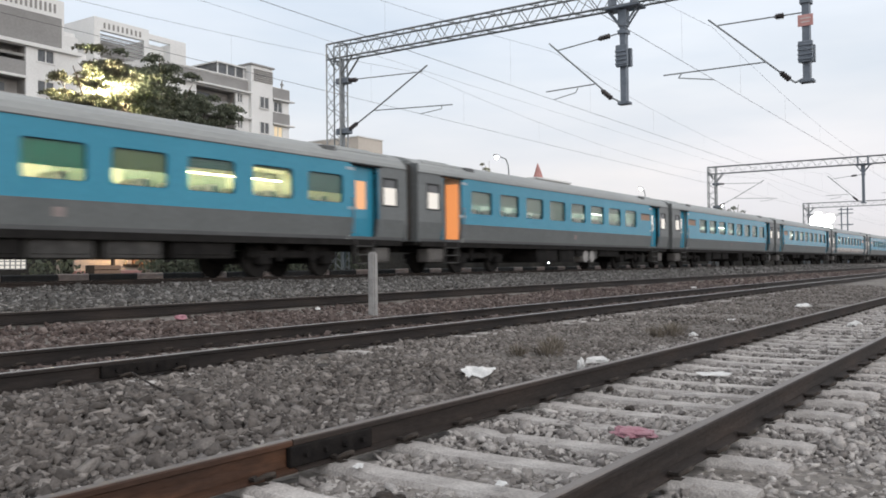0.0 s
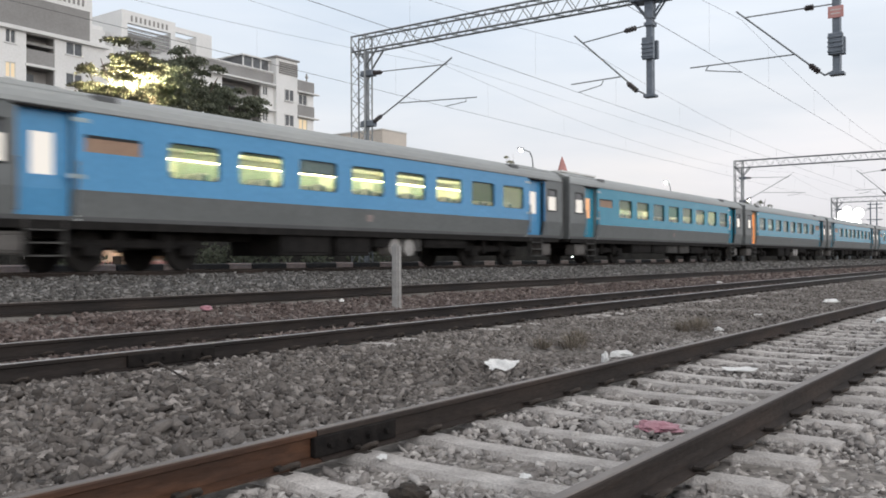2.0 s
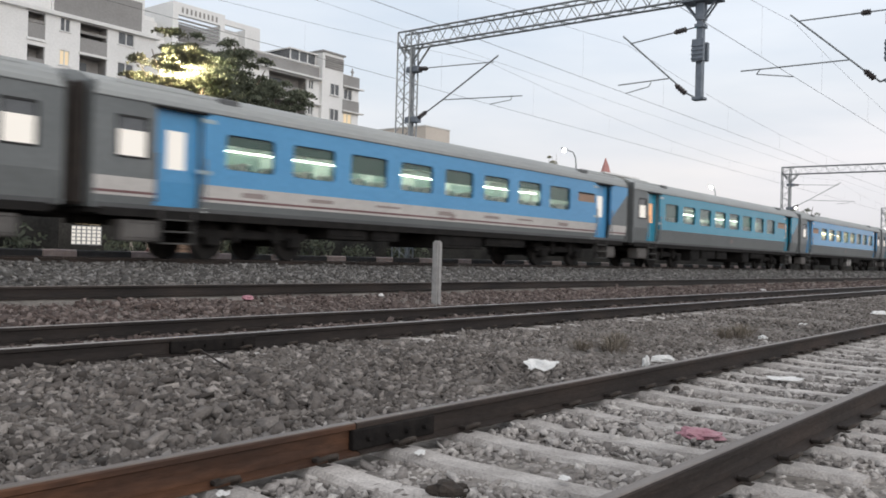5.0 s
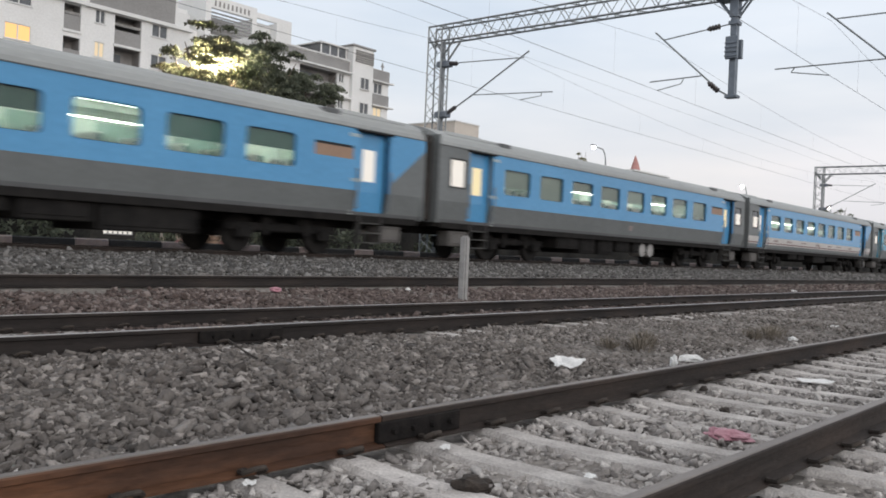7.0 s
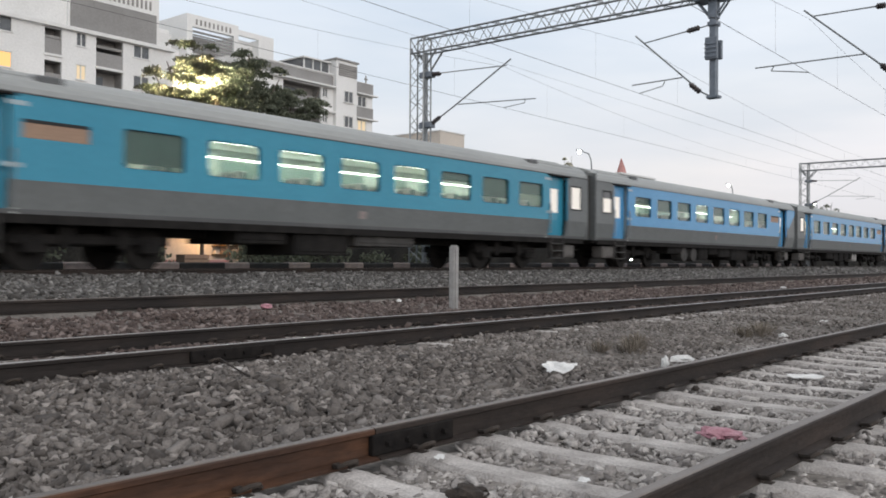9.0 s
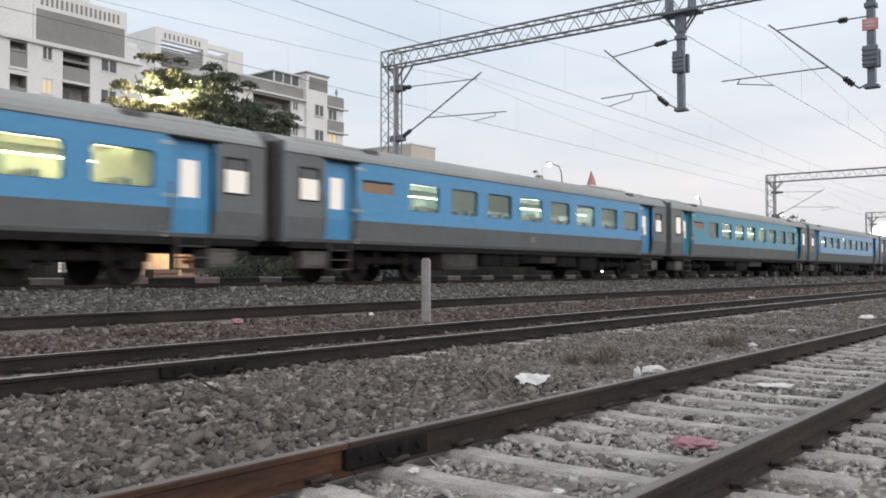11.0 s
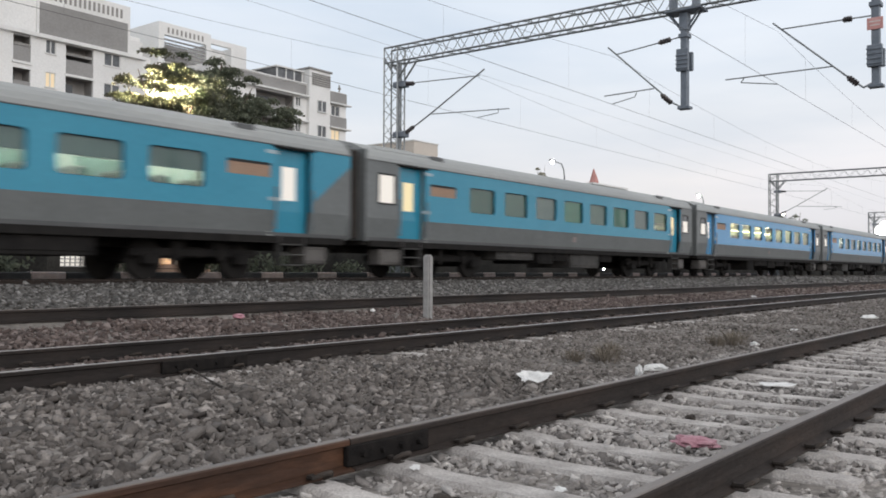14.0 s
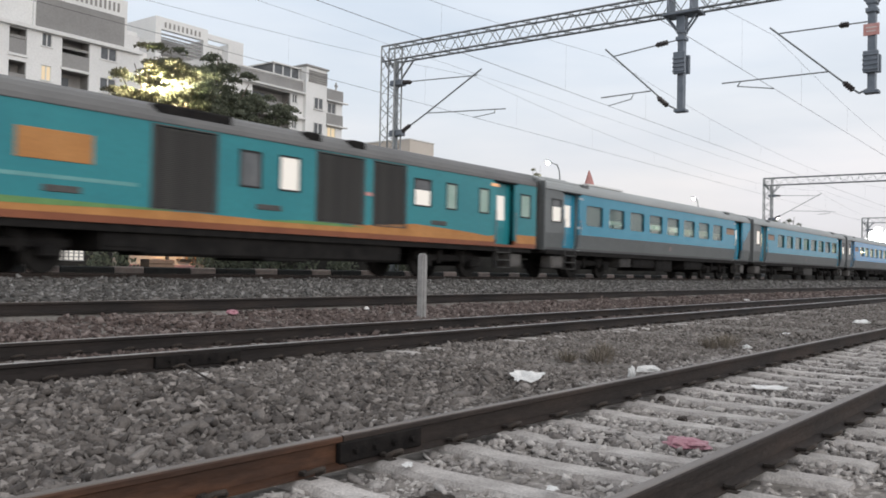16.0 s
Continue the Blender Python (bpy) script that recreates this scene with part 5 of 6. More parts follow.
part("plate", bm_mesh("fishplate", boxes([(-0.1, 0.9, -0.052, -0.011, -0.150, -0.036)], 0.006), FISH), fp2)
for i in range(4):
    bb = bmesh.new()
    bmesh.ops.create_cone(bb, cap_ends=True, segments=6, radius1=0.02, radius2=0.017, depth=0.03, matrix=pose(0.05 + 0.23 * i, -0.064, -0.09, 90))
    part("bolt", bm_mesh("bolt", bb, FISH), fp2)


# ---- the train ----
PITCH, GAP0 = 24.8, 22.776
HALF = PITCH / 2 - 0.33
W, FLOOR, BAND, EAVE, TOP = 1.62, 1.07, 1.72, 3.35, 4.03
SILL, HEAD = 2.11, 2.95


def lean_in(bm, lean=0.11):
    """The coach side leans inwards from the waist down."""
    bmesh.ops.bisect_plane(bm, geom=bm.verts[:] + bm.edges[:] + bm.faces[:], plane_co=(0, 0, BAND), plane_no=(0, 0, 1))
    for v in bm.verts:
        if v.co.z < BAND and v.co.y < 0:
            v.co.y += lean * (BAND - v.co.z) / (BAND - FLOOR)
    return bm


def roof_mesh(material, x0, x1):
    prof = [(-W, EAVE), (-1.60, 3.47), (-1.50, 3.62), (-1.30, 3.75), (-0.95, 3.88), (-0.5, 3.98), (0, TOP)]
    prof = prof + [(-y, z) for y, z in reversed(prof[:-1])]
    n = len(prof)
    v = [(x0, y, z) for y, z in prof] + [(x1, y, z) for y, z in prof]
    f = [(i, i + n, i + n + 1, i + 1) for i in range(n - 1)] + [tuple(range(n)), tuple(range(2 * n - 1, n - 1, -1)), (0, n - 1, 2 * n - 1, n)]
    return mesh_of("roof", v, f, material)


def slot_x(i, flip, start):
    """Window i's ends, from the rear gap."""
    a = start + 2.08 * i
    return a, a + 1.5


def under_gear(th, seed):
    r = random.Random(seed)
    part("underframe", shared("underframe", lambda: bm_mesh("underframe", boxes([(-HALF, HALF, -1.45, 1.45, 0.95, FLOOR + 0.02)], 0.01), UNDER)), th)
    for y in (-1.53, 1.53):
        part("sole_bar", shared("sole_bar", lambda: bm_mesh("sole_bar", boxes([(-HALF + 0.2, HALF - 0.2, -0.03, 0.03, 0.90, 1.08)], 0.01), UNDER)), th, "", pose(0, y, 0))
    part("centre_pipe", shared("centre_pipe", lambda: bm_mesh("centre_pipe", boxes([(-HALF + 0.4, HALF - 0.4, -0.25, 0.25, 0.74, 0.96)], 0.02), UNDER)), th)
    for s in (-1, 1):
        bogie = part("bogie", shared("bogie", lambda: bm_mesh("bogie", boxes(
            [(-1.75, 1.75, y - 0.09, y + 0.09, 0.52, 0.72) for y in (-1.05, 1.05)] + [(-0.3, 0.3, -1.05, 1.05, 0.5, 0.75)] +
            [(x - 0.22, x + 0.22, y - 0.14, y + 0.14, 0.34, 0.62) for x in (-1.28, 1.28) for y in (-1.1, 1.1)] +
            [(x - 0.16, x + 0.16, y - 0.16, y + 0.16, 0.7, 1.0) for x in (-0.55, 0.55) for y in (-1.0, 1.0)] +
            [(-0.75, -0.55, -1.22, -1.10, 0.42, 0.9), (0.55, 0.75, -1.22, -1.10, 0.42, 0.9)], 0.03), UNDER)), th, "", pose(s * 7.45, 0, 0))
        for x in (-1.28, 1.28):
            wh = part("wheelset", shared("wheelset", lambda: wheelset_mesh()), bogie, "", pose(x, 0, 0.457))
        part("end_box", shared("end_box", lambda: bm_mesh("end_box", boxes([(-0.46, 0.46, -1.48, -1.0, 0.38, 0.84), (-0.40, 0.40, -1.50, -1.47, 0.44, 0.78)], 0.03), BOXE)), th,
             "dusty grey box hung under the coach end", pose(s * (HALF - 1.22), 0, 0))
        part("step", shared("step", lambda: bm_mesh("step", boxes([(-0.42, 0.42, -1.60, -1.38, z, z + 0.035) for z in (0.34, 0.60, 0.86)] +
                                                                 [(x - 0.02, x + 0.02, -1.58, -1.40, 0.34, 1.1) for x in (-0.42, 0.42)]), STEPM)), th,
             "dark steel footsteps below the door", pose(s * (HALF - 2.07), 0, 0))
        part("gangway", shared("gangway", lambda: bm_mesh("gangway", boxes([(-0.34, 0.34, -1.05, 1.05, 1.15, 3.45), (-0.10, 0.10, -1.38, 1.38, 1.10, 3.62), (0.2, 0.28, -1.3, 1.3, 1.12, 3.55)], 0.05), RUBBER)), th,
             "dark rubber gangway bellows", pose(s * (HALF + 0.16), 0, 0))
        part("coupler", shared("coupler", lambda: bm_mesh("coupler", boxes([(-0.55, 0.55, -0.2, 0.2, 0.85, 1.1)], 0.04), UNDER)), th, "", pose(s * (HALF + 0.1), 0, 0))
    x = -5.2
    while x < 4.2:
        w = r.choice((1.1, 1.5, 1.9, 2.4))
        z = r.choice((0.36, 0.50, 0.62))
        if r.random() < 0.66:
            mt = BOXG if r.random() < 0.15 else UNDER
            part("equipment_box", shared(("eq", w, z, mt.name), lambda: bm_mesh("equipment_box", boxes([(0, w, -1.42, 0.6, z, 1.0), (0.08, w - 0.08, -1.44, -1.41, z + 0.08, 0.9)], 0.02), mt)),
                 th, "", pose(x, 0, 0))
        x += w + r.uniform(0.05, 0.35)


def wheelset_mesh():
    bm = bmesh.new()
    for y in (-0.872, 0.872):
        for r0, d in ((0.457, 0.13), (0.485, 0.03), (0.2, 0.2)):
            bmesh.ops.create_cone(bm, cap_ends=True, segments=22, radius1=r0, radius2=r0, depth=d, matrix=pose(0, y + (0.07 if r0 > 0.47 and y < 0 else -0.07 if r0 > 0.47 else 0), 0, 90))
    bmesh.ops.create_cone(bm, cap_ends=True, segments=10, radius1=0.09, radius2=0.09, depth=2.1, matrix=pose(0, 0, 0, 90))
    return bm_mesh("wheelset", bm, UNDER)


def saloon(th, tube_m, x0, x1):
    """The lit room inside: lining of floor, ceiling and far wall, seat rows and two ceiling tubes."""
    part("saloon_lining", shared(("saloon", x0, x1), lambda: bm_mesh("saloon_lining", boxes(
        [(x0, x1, 1.40, 1.46, 1.2, 3.2), (x0, x1, -1.5, 1.46, 3.2, 3.26), (x0, x1, -1.5, 1.46, 1.14, 1.2),
         (x0 - 0.06, x0, -1.5, 1.46, 1.2, 3.2), (x1, x1 + 0.06, -1.5, 1.46, 1.2, 3.2)]), SALOON)), th, "cream saloon lining")
    part("luggage_rack", shared(("rack", x0, x1), lambda: bm_mesh("luggage_rack", boxes([(x0, x1, 1.15, 1.4, 2.96, 2.99), (x0, x1, -1.45, -1.2, 3.02, 3.04)]), SALOON)), th)
    part("seat_row", shared(("seats", x0, x1), lambda: bm_mesh("seat_row", boxes(
        [b for i in range(int((x1 - x0) / 1.02)) for y in (-1.35, 0.35) for b in
         ((x0 + 0.3 + i * 1.02, x0 + 0.42 + i * 1.02, y, y + 0.95, 1.55, 2.32), (x0 + 0.42 + i * 1.02, x0 + 0.85 + i * 1.02, y, y + 0.95, 1.5, 1.62))], 0.03), SEAT)), th)
    part("headrest_cover", shared(("covers", x0, x1), lambda: bm_mesh("headrest_cover", boxes(
        [(x0 + 0.285 + i * 1.02, x0 + 0.435 + i * 1.02, y + 0.06 + 0.45 * q, y + 0.43 + 0.45 * q, 2.12, 2.36) for i in range(int((x1 - x0) / 1.02)) for y in (-1.35, 0.35) for q in (0, 1)], 0.03), COVER)), th,
         "white cloth headrest covers")
    n = int((x1 - x0) / 2.07)
    for i in range(n):
        part("far_window", shared("far_window", lambda: bm_mesh("far_window", boxes([(0, 1.4, 1.375, 1.399, 2.1, 2.9)], 0.01), FARWIN)), th, "", pose(x0 + 0.5 + 2.07 * i, 0, 0))
    for y, z in ((1.12, 2.93), (0.06, 3.181)):
        part("ceiling_tube", shared(("tube", tube_m.name, x0, x1, y), lambda: bm_mesh("ceiling_tube", boxes([(x0 + 0.03 + (x1 - x0) / n * q, x0 - 0.05 + (x1 - x0) / n * (q + 1), y - 0.011, y + 0.011, z, z + 0.012) for q in range(n)]), tube_m)), th, "glowing strip light")


def rounded_ring(x0, x1, z0, z1, inset, rad, y0, y1):
    """A flat ring between a rectangle and a rounded opening, y0 to y1 thick."""
    bm = bmesh.new()
    outer = [(x1, z1), (x0, z1), (x0, z0), (x1, z0)]
    inner = []
    for c, (cx, cz) in enumerate(((x1 - inset - rad, z1 - inset - rad), (x0 + inset + rad, z1 - inset - rad),
                                  (x0 + inset + rad, z0 + inset + rad), (x1 - inset - rad, z0 + inset + rad))):
        inner.append([(cx + rad * math.cos(a), cz + rad * math.sin(a)) for a in (math.pi / 2 * (c + k / 4) for k in range(5))])
    for y, flip in ((y0, False), (y1, True)):
        o = [bm.verts.new((x, y, z)) for x, z in outer]
        n = [[bm.verts.new((x, y, z)) for x, z in q] for q in inner]
        for c in range(4):
            for k in range(4):
                bm.faces.new((o[c], n[c][k], n[c][k + 1]))
            bm.faces.new((o[c], n[c][4], n[(c + 1) % 4][0], o[(c + 1) % 4]))
        if not flip:
            first = [v for q in n for v in q]
        else:
            last = [v for q in n for v in q]
    for k in range(len(first)):
        bm.faces.new((first[k], first[(k + 1) % len(first)], last[(k + 1) % len(first)], last[k]))
    return bm


def window(th, x, blind, drop, paint):
    """A window in its opening at x (middle): rounded frame, dark seal, tinted pane and a blind drawn down by drop."""
    wd = 0.75
    f = part("window_frame", shared(("window_frame", paint.name), lambda: bm_mesh("window_frame", rounded_ring(-wd, wd, SILL, HEAD, 0.012, 0.11, -W + 0.004, -W + 0.05), paint)), th, "", pose(x, 0, 0))
    part("seal", shared("seal", lambda: bm_mesh("seal", rounded_ring(-wd + 0.004, wd - 0.004, SILL + 0.004, HEAD - 0.004, 0.024, 0.11, -W + 0.052, -W + 0.075), SEAL)), f, "black rubber seal")
    p = part("pane", shared("pane", lambda: bm_mesh("pane", boxes([(-wd + 0.01, wd - 0.01, -W + 0.078, -W + 0.084, SILL + 0.01, HEAD - 0.01)]), PANE)), f)
    p.visible_shadow = False
    if drop > 0.02:
        h = (HEAD - SILL) * drop
        part("blind", shared(("blind", blind.name, round(drop, 2)), lambda: bm_mesh("blind", boxes([(-wd - 0.06, wd + 0.06, -W + 0.098, -W + 0.108, HEAD - h, HEAD + 0.02)]), blind)), f)


def end_fittings(th, s, door_lit, half_white, paint, vestibule=True, ajar=False, whole=False):
    """Recessed door with its pane, the vestibule window and the toilet window at one end (s = -1 rear, 1 front)."""
    xd = s * (HALF - 2.07)
    hinge = pose(xd - 0.5, -W + 0.62, 0, 0, 0, 90) @ Matrix.Translation((0, W - 0.14, 0)) if ajar else pose(xd, 0, 0)
    door = part("door", shared(("door", paint.name), lambda: bm_mesh("door", lean_in(holed(-0.60, 0.60, 1.15, 3.30, -W + 0.20, -W + 0.25, [(-0.245, 0.245, 2.0, 2.86)]), 0.05), paint)), th, "door swung open into the coach" if ajar else "", hinge)
    part("door_pane", shared(("dpane", door_lit.name), lambda: bm_mesh("door_pane", boxes([(-0.28, 0.28, -W + 0.215, -W + 0.23, 1.99, 2.87)]), door_lit)), door,
         "brightly lit frosted door pane")
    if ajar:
        # Added panel that glows by itself in place of lamplight on the wall.
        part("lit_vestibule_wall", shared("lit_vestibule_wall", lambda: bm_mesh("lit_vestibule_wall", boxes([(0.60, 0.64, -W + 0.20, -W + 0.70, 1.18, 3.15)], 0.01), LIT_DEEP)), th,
             "added panel glowing as the orange-lit vestibule behind the open door", pose(xd, 0, 0))
    for x in (-0.64, 0.64):
        part("handrail", shared("handrail", lambda: bm_mesh("handrail", bars([((0, -W - 0.05, 1.25), (0, -W - 0.05, 2.3)), ((0, -W - 0.05, 1.27), (0, -W + 0.01, 1.27)), ((0, -W - 0.05, 2.28), (0, -W + 0.01, 2.28))], 0.02, 5), GALV)), th if ajar else door, "", pose(x + (xd if ajar else 0), 0, 0))
    door = th if ajar else door
    part("rain_gutter", shared("gutter", lambda: bm_mesh("rain_gutter", boxes([(-0.72, 0.72, -W - 0.05, -W + 0.02, 3.29, 3.34)], 0.01), UNDER)), door, "", pose(xd, 0, 0) if ajar else None)
    if not vestibule:
        return
    xv = s * (HALF - 0.87)
    vw = part("vestibule_window", shared("vwin", lambda: bm_mesh("vestibule_window", holed(-0.38, 0.38, 2.12, 3.02, -W - 0.010, -W + 0.06, [(-0.33, 0.33, 2.17, 2.97)]), SEAL)), th, "", pose(xv, 0, 0))
    if whole:
        part("pane", shared("vwhole", lambda: bm_mesh("pane", boxes([(-0.34, 0.34, -W + 0.015, -W + 0.03, 2.16, 2.98)]), LIT_W)), vw, "whole white frosted pane")
        return
    part("upper_pane", shared("vup", lambda: bm_mesh("upper_pane", boxes([(-0.34, 0.34, -W + 0.02, -W + 0.03, 2.72, 2.98)]), DARKW)), vw)
    low = LIT_W if half_white else FROST
    part("lower_pane", shared(("vlow", low.name), lambda: bm_mesh("lower_pane", boxes([(-0.34, 0.34, -W + 0.015, -W + 0.03, 2.16, 2.715)]), low)), vw, "white frosted lower pane")


def pale_band(th, doors):
    """A whitish advertising band with a maroon line and faded patches over the grey lower side."""
    panel = part("pale_band", shared("pale_band", lambda: bm_mesh("pale_band", lean_in(holed(-HALF + 0.02, HALF - 0.02, 1.33, BAND, -W - 0.006, -W - 0.002, doors)), PALEP)), th, "pale whitish lower band")
    part("stripe", shared("maroon_stripe", lambda: bm_mesh("stripe", lean_in(holed(-HALF + 0.02, HALF - 0.02, 1.385, 1.44, -W - 0.009, -W - 0.0065, doors)), MAROON)), panel, "maroon stripe")
    for i, x in enumerate((-7.9, -5.6, -2.9, -0.4, 2.2, 4.3, 6.8)):
        part("faded_patch", shared(("faded_patch", i % 3), lambda: bm_mesh("faded_patch", lean_in(boxes([(-0.35 - 0.15 * (i % 3), 0.35, -W - 0.0085, -W - 0.0062, 1.50 + 0.03 * (i % 3), 1.62)])), EMBLEM)), panel, "", pose(x, 0, 0))


def coach(k, paint, tube_m, flip, drops, blind, lits, band=GREYP, diagonal=False):
    th = empty("passenger_coach")
    kind = {"sky_blue_coach_paint": "sky blue", "teal_blue_coach_paint": "teal blue"}[paint.name]
    tagged(th, f"{kind} and grey passenger coach with lit windows on rails", "train coach", "coaches of the passing train")
    off = -PITCH / 2
    start = 3.61 if flip else 5.30
    wins = [slot_x(i, flip, start) for i in range(8)]
    mids = [(a + b) / 2 + off for a, b in wins]
    lv = (20.28, 21.63) if flip else (3.22, 4.57)
    lv = (lv[0] + off, lv[1] + off)
    holes = [(m - 0.75, m + 0.75, SILL, HEAD) for m in mids] + [(lv[0], lv[1], 2.52, 2.88)]
    xe = HALF - 1.44
    doors = [(s * (HALF - 2.07) - 0.6, s * (HALF - 2.07) + 0.6, 1.15, 3.30) for s in (-1, 1)]
    part("side_panel", shared(("side", paint.name, start), lambda: bm_mesh("side_panel", holed(-xe, xe, BAND, EAVE, -W, -W + 0.08, holes + doors), paint)), th, f"{kind} painted side")
    part("lower_band", shared(("band", band.name), lambda: bm_mesh("lower_band", lean_in(holed(-xe, xe, FLOOR, BAND, -W, -W + 0.08, doors)), GREYP)), th, "grey lower band")
    if band is PALEP:
        pale_band(th, doors)
    part("skirt_strip", shared("skirt_strip", lambda: bm_mesh("skirt_strip", lean_in(boxes([(-HALF, HALF, -W - 0.012, -W - 0.002, FLOOR - 0.02, 1.17)])), SKIRT)), th, "dark grey skirt strip")
    for s in (-1, 1):
        vx = s * (HALF - 0.87)
        a, b = sorted((s * xe, s * HALF))
        plain = diagonal and s > 0
        vh = [] if plain else [(vx - 0.38, vx + 0.38, 2.12, 3.02)]
        part("end_panel", shared(("endp", s, plain), lambda: bm_mesh("end_panel", lean_in(holed(a, b, FLOOR, EAVE, -W, -W + 0.08, vh)), GREYP)), th, "grey end panel")
        part("end_wall", shared(("endw", s), lambda: bm_mesh("end_wall", boxes([(s * HALF - 0.03, s * HALF + 0.03, -W + 0.01, W, FLOOR, EAVE + 0.3)]), GREYP)), th)
        end_fittings(th, s, lits[0 if s < 0 else 1], True, paint, not plain, k == -1 and s < 0, (k, s) in ((4, -1), (6, -1), (6, 1), (9, -1)))
    if diagonal:
        corner = ((xe + 0.005, 1.95), (HALF - 0.002, 3.05), (HALF - 0.002, EAVE - 0.002), (xe + 0.005, EAVE - 0.002))
        wedge = mesh_of("painted_wedge", [(x, y, z) for y in (-W - 0.008, -W - 0.003) for x, z in corner],
                        [(0, 1, 2, 3), (7, 6, 5, 4), (0, 4, 5, 1), (1, 5, 6, 2), (2, 6, 7, 3), (3, 7, 4, 0)], paint)
        part("painted_wedge", wedge, th, f"{kind} slanting wedge on the grey end")
    if k in (1, 4, -1):
        for x in (1.35, 2.05):
            part("air_reservoir", shared("air_reservoir", lambda: bm_mesh("air_reservoir", disc(0, -1.2, 0.62, 0.27, 0.5, 24), TANKP)), th, "pale round air reservoir", pose(x, 0, 0))
    if k == 5:
        for x in (-3.5, -2.4):
            part("air_reservoir", shared("large_reservoir", lambda: bm_mesh("air_reservoir", disc(0, -1.2, 0.60, 0.33, 0.5, 24), BOXG)), th, "dusty round air reservoir", pose(x, 0, 0))
    part("far_side", shared(("far", paint.name), lambda: bm_mesh("far_side", boxes([(-HALF, HALF, W - 0.08, W, FLOOR, EAVE)]), paint)), th)
    for s in (-1, 1):
        part("vestibule_partition", shared(("vestp", s), lambda: bm_mesh("vestibule_partition", boxes([(s * (HALF - 2.80) - 0.03, s * (HALF - 2.80) + 0.03, -W + 0.09, W - 0.09, FLOOR, EAVE)]), SALOON)), th)
    roof = part("roof", shared("roof", lambda: roof_mesh(ROOFP, -HALF, HALF)), th, "weathered light grey roof")
    part("rain_strip", shared("rain_strip", lambda: bm_mesh("rain_strip", boxes([(-HALF, HALF, -W - 0.025, -W + 0.01, EAVE - 0.006, EAVE + 0.016)]), SKIRT)), roof)
    for s in (-1, 1):
        part("roof_unit", shared("roof_unit", lambda: bm_mesh("roof_unit", boxes([(-1.3, 1.3, -1.36, 1.36, 3.5, 3.80), (-0.9, 0.9, -1.0, 1.0, 3.7, 3.92)], 0.06), ROOFP)), roof, "roof air-conditioning unit", pose(s * (HALF - 1.9), 0, 0))
        part("roof_vent", shared("roof_vent", lambda: bm_mesh("roof_vent", boxes([(-0.28, 0.28, -1.46, -1.16, 3.60, 3.79)], 0.03), SKIRT)), roof, "dark roof vent", pose(s * (HALF - 3.5), 0, 0))
    part("louvre_window", shared("louvre_window", lambda: bm_mesh("louvre_window", boxes([(-0.672, 0.672, -W + 0.02, -W + 0.05, 2.52, 2.88)] +
                              [(-0.64, 0.64, -W + 0.012, -W + 0.03, 2.535 + 0.07 * i, 2.598 + 0.07 * i) for i in range(4)]), TANP)), th, "tan louvred toilet window", pose((lv[0] + lv[1]) / 2, 0, 0))
    part("window_hood", shared("window_hood", lambda: bm_mesh("window_hood", boxes([(-0.672, 0.672, -W + 0.004, -W + 0.019, 2.815, 2.878)]), SEAL)), th, "", pose((lv[0] + lv[1]) / 2, 0, 0))
    saloon(th, tube_m, -HALF + 2.85, HALF - 2.85)
    for i, (m, d) in enumerate(zip(mids, drops)):
        window(th, m, blind[i] if isinstance(blind, tuple) else blind, d, paint)
    part("emblem", shared("emblem", lambda: bm_mesh("emblem", lean_in(boxes([(-0.13, 0.13, -W - 0.007, -W + 0.001, 1.36, 1.56)])), EMBLEM)), th, "small faded red emblem", pose(0.0, 0, 0))
    mark = shared("number_bar", lambda: bm_mesh("number_bar", boxes([(-0.2, 0.2, -W - 0.006, -W + 0.001, 0, 0.09)]), MARKP))
    for s in (-1, 1):
        part("number_bar", mark, th, "pale painted coach marking", pose(s * (HALF - 2.80), 0, 3.12))
        part("number_bar", mark, th, "pale painted coach marking", pose(s * (HALF - 2.7), 0, 1.95))
    under_gear(th, k)
    return th


